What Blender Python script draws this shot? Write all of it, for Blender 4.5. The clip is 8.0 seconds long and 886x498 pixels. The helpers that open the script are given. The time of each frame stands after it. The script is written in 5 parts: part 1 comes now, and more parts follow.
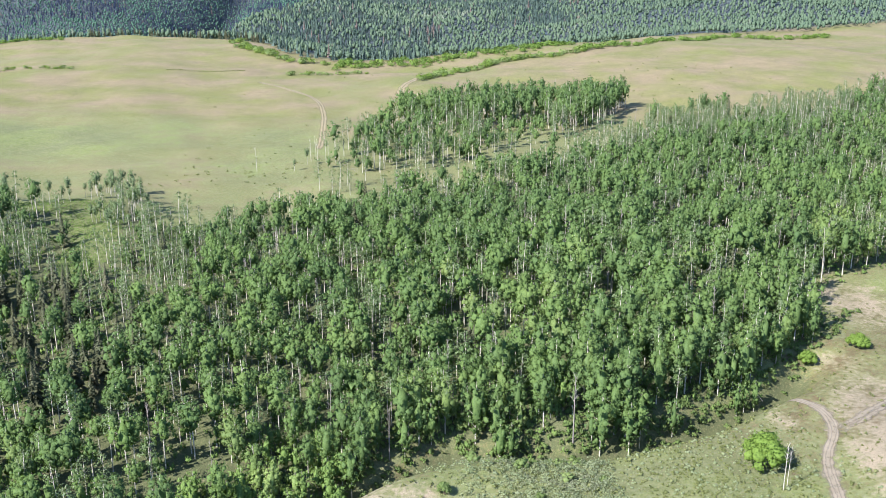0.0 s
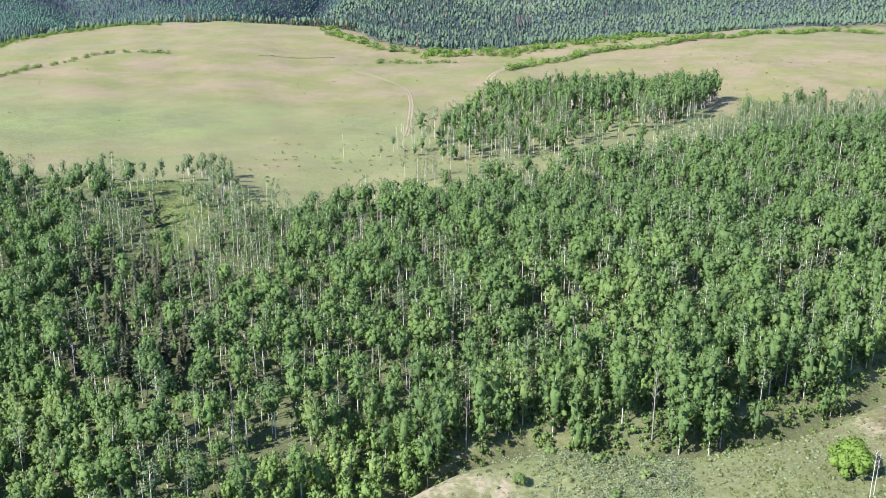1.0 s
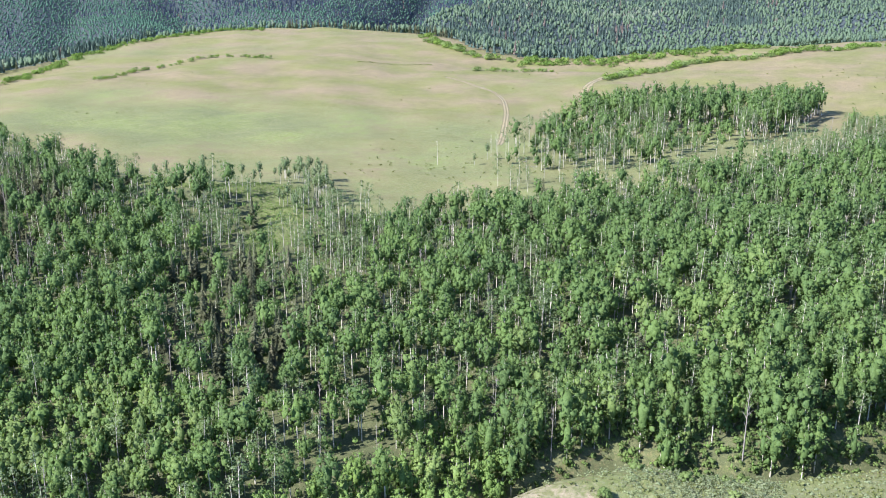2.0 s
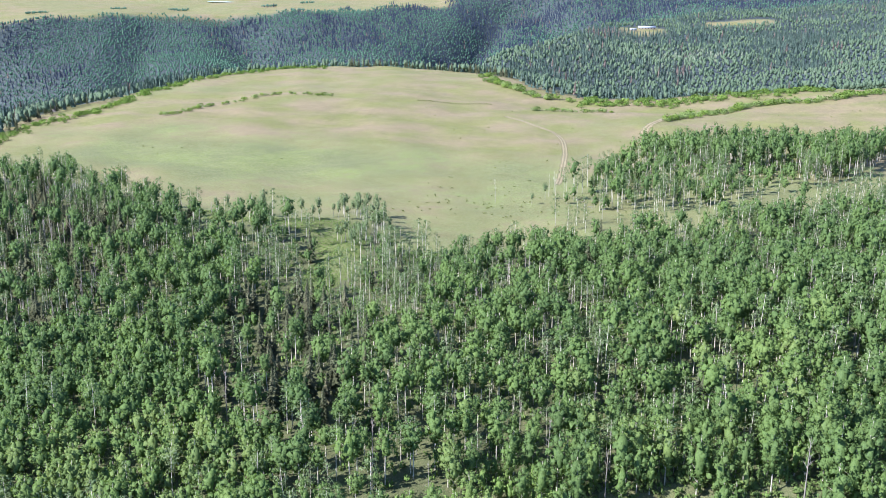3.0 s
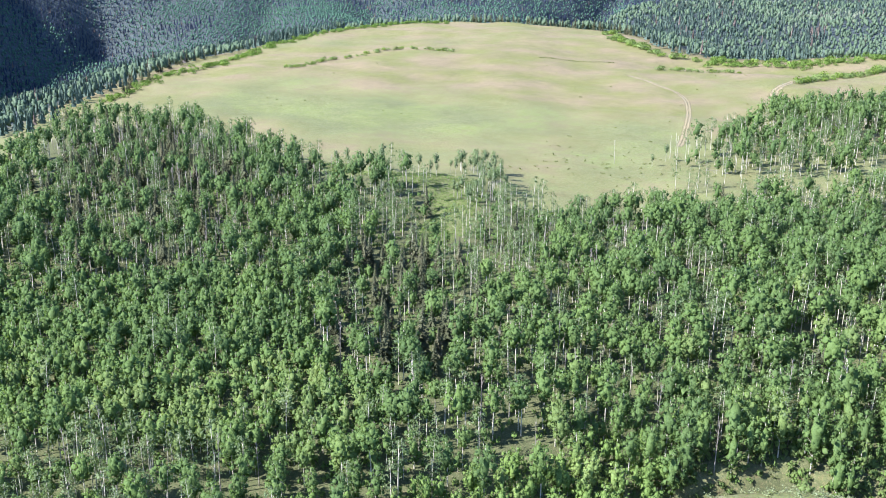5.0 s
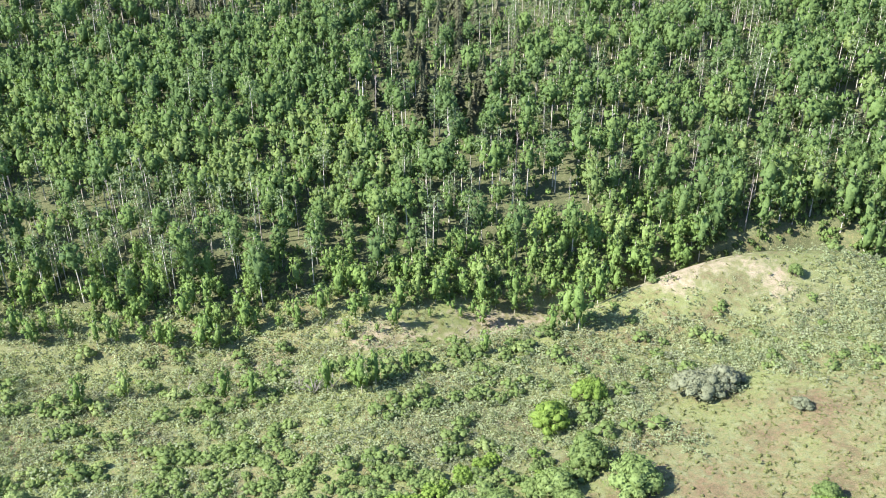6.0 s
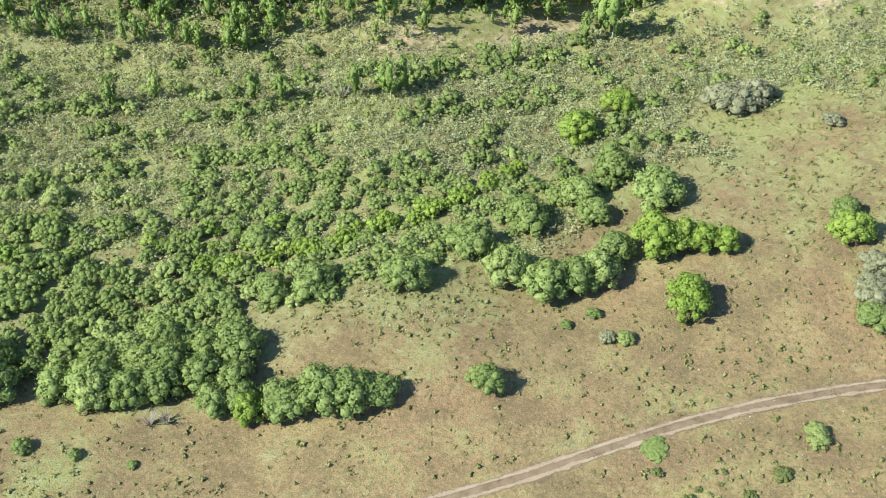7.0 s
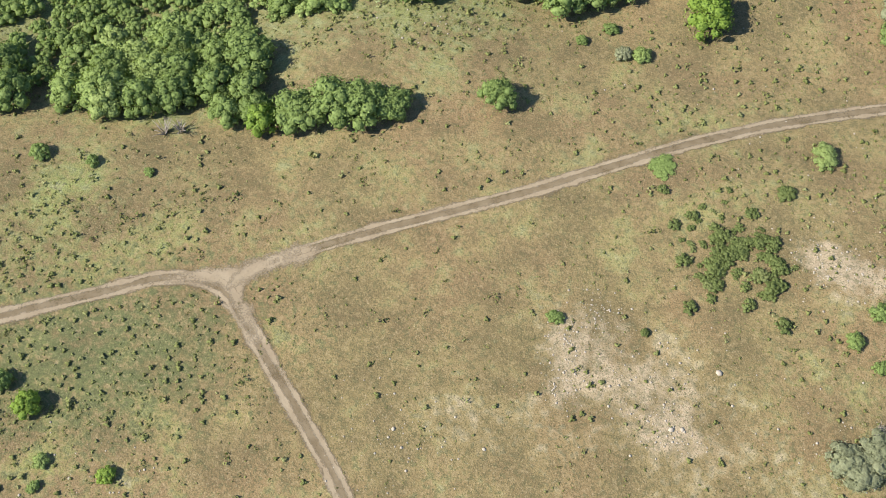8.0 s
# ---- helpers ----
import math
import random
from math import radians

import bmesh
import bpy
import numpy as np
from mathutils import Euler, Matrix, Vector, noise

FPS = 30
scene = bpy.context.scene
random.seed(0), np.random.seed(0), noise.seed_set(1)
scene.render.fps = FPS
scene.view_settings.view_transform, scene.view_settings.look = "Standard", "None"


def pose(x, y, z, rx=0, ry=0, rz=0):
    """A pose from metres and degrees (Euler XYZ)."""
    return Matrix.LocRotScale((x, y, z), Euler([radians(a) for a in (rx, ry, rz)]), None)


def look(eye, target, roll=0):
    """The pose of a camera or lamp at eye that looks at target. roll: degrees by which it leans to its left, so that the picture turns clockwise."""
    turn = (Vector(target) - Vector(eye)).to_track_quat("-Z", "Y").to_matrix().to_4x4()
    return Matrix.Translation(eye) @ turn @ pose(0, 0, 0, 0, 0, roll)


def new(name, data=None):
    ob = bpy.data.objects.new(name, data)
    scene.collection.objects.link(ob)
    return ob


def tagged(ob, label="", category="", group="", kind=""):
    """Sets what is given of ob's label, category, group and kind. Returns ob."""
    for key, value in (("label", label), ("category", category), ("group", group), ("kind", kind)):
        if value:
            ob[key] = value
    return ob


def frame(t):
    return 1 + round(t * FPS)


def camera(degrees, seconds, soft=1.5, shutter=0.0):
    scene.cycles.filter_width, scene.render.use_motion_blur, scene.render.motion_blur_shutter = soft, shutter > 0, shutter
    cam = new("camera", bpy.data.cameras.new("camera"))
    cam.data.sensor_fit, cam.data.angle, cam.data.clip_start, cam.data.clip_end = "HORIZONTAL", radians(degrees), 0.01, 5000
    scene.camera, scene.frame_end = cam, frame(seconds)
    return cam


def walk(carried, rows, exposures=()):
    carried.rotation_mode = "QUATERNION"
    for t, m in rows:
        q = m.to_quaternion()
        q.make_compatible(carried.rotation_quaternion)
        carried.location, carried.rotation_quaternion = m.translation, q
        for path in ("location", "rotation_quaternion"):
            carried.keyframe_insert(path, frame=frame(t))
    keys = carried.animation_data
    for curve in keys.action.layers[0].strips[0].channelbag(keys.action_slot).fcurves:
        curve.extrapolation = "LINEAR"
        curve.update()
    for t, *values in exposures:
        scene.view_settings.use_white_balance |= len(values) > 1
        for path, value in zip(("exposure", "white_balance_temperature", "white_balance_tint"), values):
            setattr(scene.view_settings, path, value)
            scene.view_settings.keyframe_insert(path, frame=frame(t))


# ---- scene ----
cam = camera(47.31, 8.0, soft=0.65)
# the drone hovers and turns; seconds, yaw, pitch, roll
TURNS = [(0.0, 0.001, -17.861, -0.286), (0.5, 2.325, -18.369, -0.202), (1.0, 4.934, -18.424, -0.085), (1.5, 7.773, -18.485, 0.021), (1.7, 8.897, -18.511, 0.037), (2.8, 13.061, -15.822, 0.161), (3.0, 13.673, -15.829, 0.236), (3.5, 15.919, -15.847, 0.235), (4.0, 17.674, -15.902, 0.33), (4.2, 18.102, -15.911, 0.329), (5.3, 21.343, -21.28, 0.112), (5.5, 21.755, -24.184, -0.0), (6.0, 22.648, -32.011, -0.09), (6.5, 23.806, -40.112, -0.144), (7.0, 24.803, -48.498, -0.144), (7.5, 25.392, -56.027, -0.085), (8.0, 26.081, -64.562, -0.122)]
walk(cam, [(t, pose(0, 0, 120, 90 + p, 0, y) @ pose(0, 0, 0, 0, 0, r)) for t, y, p, r in TURNS],
     exposures=[(0.0, 1.50, 5800, 14), (2.8, 1.55, 5600, 15), (4.2, 1.58, 5540, 16), (5.5, 1.84, 5800, 14), (6.5, 1.76, 6250, 12), (7.0, 1.58, 6450, 9), (7.5, 1.40, 6600, 9), (8.0, 1.31, 6700, 10)])

# ---- light: clear morning sky, sun from behind the left shoulder ----
SUN_FROM = Vector((-0.77, -0.64, 0.84)).normalized()
world = bpy.data.worlds.new("sky")
scene.world = world
world.use_nodes = True
sky = world.node_tree.nodes.new("ShaderNodeTexSky")
sky.sky_type, sky.sun_disc = "NISHITA", False
sky.sun_elevation = math.asin(SUN_FROM.z)
sky.sun_rotation = math.atan2(SUN_FROM.x, SUN_FROM.y)
sky.altitude, sky.air_density, sky.dust_density = 2500, 1.0, 0.6
sky.ozone_density = 2.5
world.node_tree.links.new(sky.outputs[0], world.node_tree.nodes["Background"].inputs[0])
world.node_tree.nodes["Background"].inputs[1].default_value = 0.112
sun = new("sun", bpy.data.lights.new("sun", "SUN"))
sun.data.energy, sun.data.angle, sun.data.color = 4.5, radians(0.53), (1.0, 0.955, 0.87)
sun.matrix_world = look(SUN_FROM * 600, (0, 0, 0))

# ---- lie of the land: one height function for ground and for all that stands on it ----
EYE = 120.0


def ease(a, b, v):
    s = np.clip((v - a) / (b - a), 0, 1)
    return s * s * (3 - 2 * s)


def hump(x, y, cx, cy, rx, ry, turn=0.0):
    c, s = math.cos(radians(turn)), math.sin(radians(turn))
    u, v = (x - cx) * c + (y - cy) * s, (y - cy) * c - (x - cx) * s
    return np.exp(-(u / rx) ** 2 - (v / ry) ** 2)


def along(x, y, line):
    """Distance to a polyline and how far along it (0 to 1) the nearest point lies."""
    x, y = np.asarray(x, float), np.asarray(y, float)
    best, where = np.full(x.shape, 1e9), np.zeros(x.shape)
    n = len(line) - 1
    for i in range(n):
        (ax, ay), (bx, by) = line[i], line[i + 1]
        dx, dy = bx - ax, by - ay
        s = np.clip(((x - ax) * dx + (y - ay) * dy) / (dx * dx + dy * dy), 0, 1)
        d = np.hypot(x - ax - s * dx, y - ay - s * dy)
        where = np.where(d < best, (i + s) / n, where)
        best = np.minimum(best, d)
    return best, where


def inside(x, y, ring):
    x, y = np.asarray(x, float), np.asarray(y, float)
    odd = np.zeros(x.shape, bool)
    for (ax, ay), (bx, by) in zip(ring, ring[1:] + ring[:1]):
        hit = ((ay > y) != (by > y)) & (x < (bx - ax) * (y - ay) / ((by - ay) or 1e-9) + ax)
        odd ^= hit
    return odd


def depth_in(x, y, ring):
    """Metres inside a closed ring, negative outside."""
    d, _ = along(x, y, ring + ring[:1])
    return np.where(inside(x, y, ring), d, -d)


def waves(x, y, size, seed):
    """Smooth uneven ground, about -1 to 1."""
    x, y = np.asarray(x, float), np.asarray(y, float)
    out = 0
    for k in range(6):
        a = seed * 1.7 + k * 1.1
        f = (0.7 + 0.23 * k) * 2 * math.pi / size
        out = out + np.sin((x * math.cos(a) + y * math.sin(a)) * f + seed * 3.1 + k * k) / (1.6 + 0.35 * k)
    return out / 1.9


CREEK = [(330, 560), (230, 450), (175, 365), (122, 292), (98, 266), (68, 246), (34, 232), (4, 231), (-20, 217), (-40, 199), (-52, 185),
         (-68, 169), (-90, 155), (-108, 142), (-127, 131), (-150, 124), (-230, 100), (-340, 60)]
RIM = [(-230, -900), (-240, 60), (-275, 190), (-335, 310), (-400, 430), (-452, 555), (-480, 670), (-508, 790), (-502, 900), (-490, 1040),
       (-455, 1128), (-380, 1152), (-270, 1138), (-205, 1085), (-165, 985), (-105, 935), (-40, 945), (60, 982), (140, 1035),
       (217, 1090), (320, 1140), (420, 1170), (540, 1240), (800, 1320), (1500, 1200), (1500, -900)]


def height(x, y):
    x, y = np.asarray(x, float), np.asarray(y, float)
    r, az = np.hypot(x, y), np.degrees(np.arctan2(-x, y))
    d, s = along(x, y, CREEK)
    low = 6 + 8 * ease(0.25, 0.65, s)
    z = -low * np.exp(-(d / 62) ** 2)
    z = z - 5.0 * np.exp(-(d / 6.0) ** 2) * ease(0.17, 0.24, s) * (1 - 0.6 * ease(0.6, 0.75, s)) - 5.0 * np.exp(-(d / 7.0) ** 2) * ease(0.17, 0.24, s) * (1 - ease(0.52, 0.6, s))
    z = z + 6.5 * hump(x, y, -15, 203, 30, 12, 32) + 4.0 * hump(x, y, 120, 205, 22, 30)
    z = z - 5.0 * hump(x, y, -120, 95, 70, 45, -35) + 1.6 * waves(x, y, 70, 2) * ease(20, 120, r)
    z = z + 5.0 * hump(x, y, -320, 800, 130, 190) + 12 * hump(x, y, 230, 900, 190, 150) + 6 * hump(x, y, -260, 1030, 170, 90)
    z = z - 7.0 * hump(x, y, -60, 900, 110, 70) + 2.2 * waves(x, y, 310, 5) * ease(350, 700, r)
    z = z + 7.0 * hump(x, y, -330, 400, 90, 120, 25)
    z = z + 6.0 * hump(x, y, -178, 425, 60, 45)
    # canyons and ridges round the tableland
    out = -depth_in(x, y, RIM)
    w = ease(-14, 250, out)
    return z * (1 - w) + far_land(x, y, r, az) * w


# far ridges: bearing from the hover point, distance of the crest, its height
NEAR_CREST = [(-16, 1460, 21), (-8, 1430, -9), (-1, 1400, -53), (4, 1380, -120)]
HILL_CREST = [(-16, 2500, 52), (-8, 2300, 36), (-1.2, 2150, 19), (3.2, 1950, 9), (5.7, 1780, 7), (7.4, 1650, -3), (10.4, 1500, -12), (12.5, 1400, -45), (15, 1350, -150)]
WALL_TOP = [(-10, 3300, 100), (5, 3200, 85), (10, 3050, 62), (14, 2850, 8), (18, 2720, -4), (30, 2700, -2), (36, 2500, -8), (50, 2350, 0)]
GULLIES = [(38.5, 2.8, 0.002, 120), (31, 1.6, -0.004, 30), (23, 2.4, 0.006, 45), (13.6, 2.0, -0.0045, 120), (5.5, 1.6, 0.004, 50)]


def crest(az, line):
    a = [p[0] for p in line]
    return np.interp(az, a, [p[1] for p in line]), np.interp(az, a, [p[2] for p in line])


def far_land(x, y, r, az):
    """The far canyon wall, the wooded hill before it and the low ridge behind the meadow."""
    rough = 5 * waves(x, y, 190, 7) + 9 * waves(x, y, 430, 3)
    rc, zc = crest(az, HILL_CREST)
    hill = -58 + (zc + 58) * np.clip((r - 1120) / (rc - 1120), 0, 1) ** 0.85 + rough * 0.7 - 170 * ease(30, 420, r - rc)
    rc, zc = crest(az, NEAR_CREST)
    ridge = zc - 0.16 * np.clip(rc - r, 0, 400) - 60 * ease(0, 260, r - rc) + 0.4 * rough
    rc, zc = crest(az, WALL_TOP)
    foot = 1750 + 60 * waves(x, y, 500, 2)
    q = np.clip((r - foot) / (rc - foot), 0, 1)
    wall = -170 - 60 * ease(28, 40, az) + (zc + 170 + 60 * ease(28, 40, az)) * (0.75 * q + 0.25 * q * q) + rough * ease(0.0, 0.3, q) * ease(1.2, 0.9, (r - foot) / (rc - foot))
    for bearing, wide, slant, deep in GULLIES:
        off = az - bearing - slant * (r - 2200)
        wall = wall - deep * np.exp(-np.abs(off / wide) ** 1.5) * np.clip(4 * q * (1.05 - q), 0, 1)
    wall = wall + 330 * ease(42, 56, az) * ease(500, 900, r)
    wall = wall + 16 * ease(0, 2200, r - rc) + 8 * waves(x, y, 900, 4) * ease(100, 700, r - rc)
    return 7 * np.log(np.exp(np.clip(hill / 7, -60, 60)) + np.exp(np.clip(ridge / 7, -60, 60)) + np.exp(np.clip(wall / 7, -60, 60)))


# ---- materials ----
def material(name):
    m = bpy.data.materials.new(name)
    m.use_nodes = True
    m.node_tree.nodes.clear()
    return m, m.node_tree.nodes, m.node_tree.links


def add(nodes, kind, **inputs):
    n = nodes.new(kind)
    for key, value in inputs.items():
        n.inputs[key].default_value = value
    return n


def noise_at(nodes, links, vec, scale, detail=4.0, rough=0.55):
    n = add(nodes, "ShaderNodeTexNoise", Scale=scale, Detail=detail, Roughness=rough)
    links.new(vec, n.inputs["Vector"])
    return n.outputs["Fac"]


def remap(nodes, links, src, a, b, c=0.0, d=1.0):
    n = nodes.new("ShaderNodeMapRange")
    for k, v in zip(("From Min", "From Max", "To Min", "To Max"), (a, b, c, d)):
        n.inputs[k].default_value = v
    links.new(src, n.inputs["Value"])
    return n.outputs["Result"]


def calc(nodes, links, op, a, b):
    n = nodes.new("ShaderNodeMath")
    n.operation = op
    for i, v in enumerate((a, b)):
        if isinstance(v, (int, float)):
            n.inputs[i].default_value = v
        else:
            links.new(v, n.inputs[i])
    return n.outputs[0]


def blend(nodes, links, fac, a, b, how="MIX"):
    n = nodes.new("ShaderNodeMix")
    n.data_type, n.blend_type = "RGBA", how
    for sock, v in ((n.inputs["Factor"], fac), (n.inputs["A"], a), (n.inputs["B"], b)):
        if isinstance(v, tuple):
            sock.default_value = (*v, 1.0)
        elif isinstance(v, (int, float)):
            sock.default_value = v
        else:
            links.new(v, sock)
    return n.outputs["Result"]


# colours of the ground's covers; leaf litter also stands for gully shadow
DRY, STRAW, RUST = (0.134, 0.102, 0.051), (0.190, 0.148, 0.070), (0.192, 0.122, 0.068)
MEADOW, MEADOW_PALE = (0.172, 0.170, 0.056), (0.232, 0.180, 0.104)
GREEN, LUSH, SAGE = (0.144, 0.154, 0.062), (0.165, 0.190, 0.060), (0.192, 0.198, 0.106)
SOIL, LITTER_SHADE = (0.300, 0.248, 0.168), (0.088, 0.098, 0.042)


def ground_material():
    m, n, l = material("ground")
    pos = n.new("ShaderNodeNewGeometry").outputs["Position"]
    zone = n.new("ShaderNodeAttribute")
    zone.attribute_name = "cover"
    sep = n.new("ShaderNodeSeparateColor")
    l.new(zone.outputs["Color"], sep.inputs[0])
    far_wood = zone.outputs["Alpha"]
    big, mid = noise_at(n, l, pos, 0.022, 5), noise_at(n, l, pos, 0.11, 5, 0.62)
    fine, grain = noise_at(n, l, pos, 0.75, 6, 0.68), noise_at(n, l, pos, 3.4, 4, 0.7)
    dry = blend(n, l, remap(n, l, mid, 0.36, 0.62), DRY, STRAW)
    dry = blend(n, l, remap(n, l, noise_at(n, l, pos, 0.05, 6, 0.6), 0.46, 0.66, 0, 0.62), dry, RUST)
    open_land = n.new("ShaderNodeAttribute")
    open_land.attribute_name = "meadow"
    dry = blend(n, l, open_land.outputs["Fac"], dry, blend(n, l, remap(n, l, big, 0.38, 0.62), MEADOW, MEADOW_PALE))
    green = blend(n, l, remap(n, l, big, 0.42, 0.62), GREEN, LUSH)
    green = blend(n, l, remap(n, l, fine, 0.5, 0.62, 0, 0.7), green, SAGE)
    f = calc(n, l, "ADD", sep.outputs[0], calc(n, l, "MULTIPLY", remap(n, l, mid, 0.3, 0.7, -0.30, 0.30), remap(n, l, open_land.outputs["Fac"], 0, 1, 1.0, 0.55)))
    f = calc(n, l, "ADD", f, calc(n, l, "MULTIPLY", remap(n, l, fine, 0.3, 0.7, -0.30, 0.30), remap(n, l, open_land.outputs["Fac"], 0, 1, 1.0, 0.25)))
    col = blend(n, l, remap(n, l, f, 0.28, 0.72), dry, green)
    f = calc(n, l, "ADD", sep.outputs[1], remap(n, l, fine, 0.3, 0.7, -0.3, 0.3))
    col = blend(n, l, remap(n, l, f, 0.35, 0.65), col, LITTER_SHADE)
    f = calc(n, l, "ADD", sep.outputs[2], remap(n, l, calc(n, l, "ADD", mid, fine), 0.7, 1.3, -0.45, 0.45))
    soil = blend(n, l, remap(n, l, grain, 0.4, 0.62), SOIL, (0.27, 0.205, 0.14))
    col = blend(n, l, remap(n, l, f, 0.4, 0.75), col, soil)
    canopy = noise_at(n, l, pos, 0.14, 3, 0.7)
    # Under the far woods the ground colour is blued to stand for haze.
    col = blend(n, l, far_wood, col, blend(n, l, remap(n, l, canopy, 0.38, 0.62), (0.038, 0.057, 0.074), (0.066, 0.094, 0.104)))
    col = blend(n, l, 1.0, col, blend(n, l, remap(n, l, calc(n, l, "ADD", mid, fine), 0.7, 1.3), (0.80, 0.82, 0.82), (1.18, 1.17, 1.14)), "MULTIPLY")
    dust = noise_at(n, l, pos, 8.5, 2, 0.7)
    col = blend(n, l, 1.0, col, blend(n, l, remap(n, l, dust, 0.36, 0.64), (0.78, 0.79, 0.80), (1.22, 1.21, 1.19)), "MULTIPLY")
    clump = noise_at(n, l, pos, 1.5, 3, 0.6)
    col = blend(n, l, calc(n, l, "MULTIPLY", remap(n, l, clump, 0.53, 0.62, 0.0, 0.55), calc(n, l, "MULTIPLY", remap(n, l, sep.outputs[0], 0.35, 0.75, 1.0, 0.3), remap(n, l, open_land.outputs["Fac"], 0, 1, 1.0, 0.3))), col, (0.074, 0.074, 0.036))
    col = blend(n, l, remap(n, l, clump, 0.34, 0.46, 0.30, 0.0), col, (0.30, 0.235, 0.130))
    # tufts and scuffs
    col = blend(n, l, remap(n, l, grain, 0.35, 0.43, 0.7, 0.0), col, (0.070, 0.072, 0.034))
    speck = noise_at(n, l, pos, 5.2, 1.5, 0.6)
    col = blend(n, l, remap(n, l, speck, 0.60, 0.645, 0.0, 0.72), col, (0.066, 0.064, 0.032))
    col = blend(n, l, remap(n, l, speck, 0.32, 0.39, 0.3, 0.0), col, (0.36, 0.30, 0.19))
    col = blend(n, l, remap(n, l, grain, 0.58, 0.74, 0.0, 0.35), col, (0.34, 0.28, 0.165))
    b = add(n, "ShaderNodeBsdfPrincipled", Roughness=0.95)
    b.inputs["Specular IOR Level"].default_value = 0.12
    l.new(col, b.inputs["Base Color"])
    bump = add(n, "ShaderNodeBump", Strength=0.45, Distance=0.3)
    l.new(calc(n, l, "ADD", grain, calc(n, l, "MULTIPLY", fine, 1.6)), bump.inputs["Height"])
    rough_wood = add(n, "ShaderNodeBump", Distance=7.0)
    l.new(far_wood, rough_wood.inputs["Strength"])
    l.new(canopy, rough_wood.inputs["Height"]), l.new(bump.outputs[0], rough_wood.inputs["Normal"])
    l.new(rough_wood.outputs[0], b.inputs["Normal"])
    l.new(b.outputs[0], n.new("ShaderNodeOutputMaterial").inputs[0])
    return m


def leaf_material(name, dark, light, pale, joined, through_light=0.26, gloss=0.006, texture=2.6, gap_dark=0.6):
    """Foliage; each plant has a shade of its own, each spray of leaves varies a little."""
    m, n, l = material(name)
    if joined:
        a = n.new("ShaderNodeAttribute")
        a.attribute_name = "shade"
        own = a.outputs["Fac"]
    else:
        own = n.new("ShaderNodeObjectInfo").outputs["Random"]
    pos = n.new("ShaderNodeNewGeometry")
    col = blend(n, l, remap(n, l, own, 0.0, 0.8), dark, light)
    col = blend(n, l, remap(n, l, own, 0.8, 1.0, 0, 0.9), col, pale)
    leaf = pos.outputs["Random Per Island"]
    col = blend(n, l, remap(n, l, leaf, 0.0, 1.0, 0.0, 0.35), col, blend(n, l, 0.5, light, pale))
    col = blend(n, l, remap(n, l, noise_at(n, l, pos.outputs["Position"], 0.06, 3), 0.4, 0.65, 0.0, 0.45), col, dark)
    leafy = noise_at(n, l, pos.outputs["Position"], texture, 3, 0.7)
    # Shade of the gaps between leaves, painted as dark specks in the colour.
    col = blend(n, l, remap(n, l, leafy, 0.36, 0.5, gap_dark, 0.0), col, tuple(c * 0.55 for c in dark))
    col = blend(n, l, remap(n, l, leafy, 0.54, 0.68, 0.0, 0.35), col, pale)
    bump = add(n, "ShaderNodeBump", Strength=0.6, Distance=1.0 / texture)
    l.new(leafy, bump.inputs["Height"])
    d = add(n, "ShaderNodeBsdfDiffuse")
    l.new(bump.outputs[0], d.inputs["Normal"])
    t = add(n, "ShaderNodeBsdfTranslucent")
    g = add(n, "ShaderNodeBsdfGlossy", Roughness=0.6)
    g.inputs["Color"].default_value = (0.8, 0.85, 0.9, 1)
    l.new(col, d.inputs["Color"])
    l.new(blend(n, l, 1.0, col, (1.25, 1.3, 0.6), "MULTIPLY"), t.inputs["Color"])
    mix = add(n, "ShaderNodeMixShader", Fac=through_light)
    l.new(d.outputs[0], mix.inputs[1]), l.new(t.outputs[0], mix.inputs[2])
    mix2 = add(n, "ShaderNodeMixShader", Fac=gloss)
    l.new(mix.outputs[0], mix2.inputs[1]), l.new(g.outputs[0], mix2.inputs[2])
    l.new(mix2.outputs[0], n.new("ShaderNodeOutputMaterial").inputs[0])
    return m


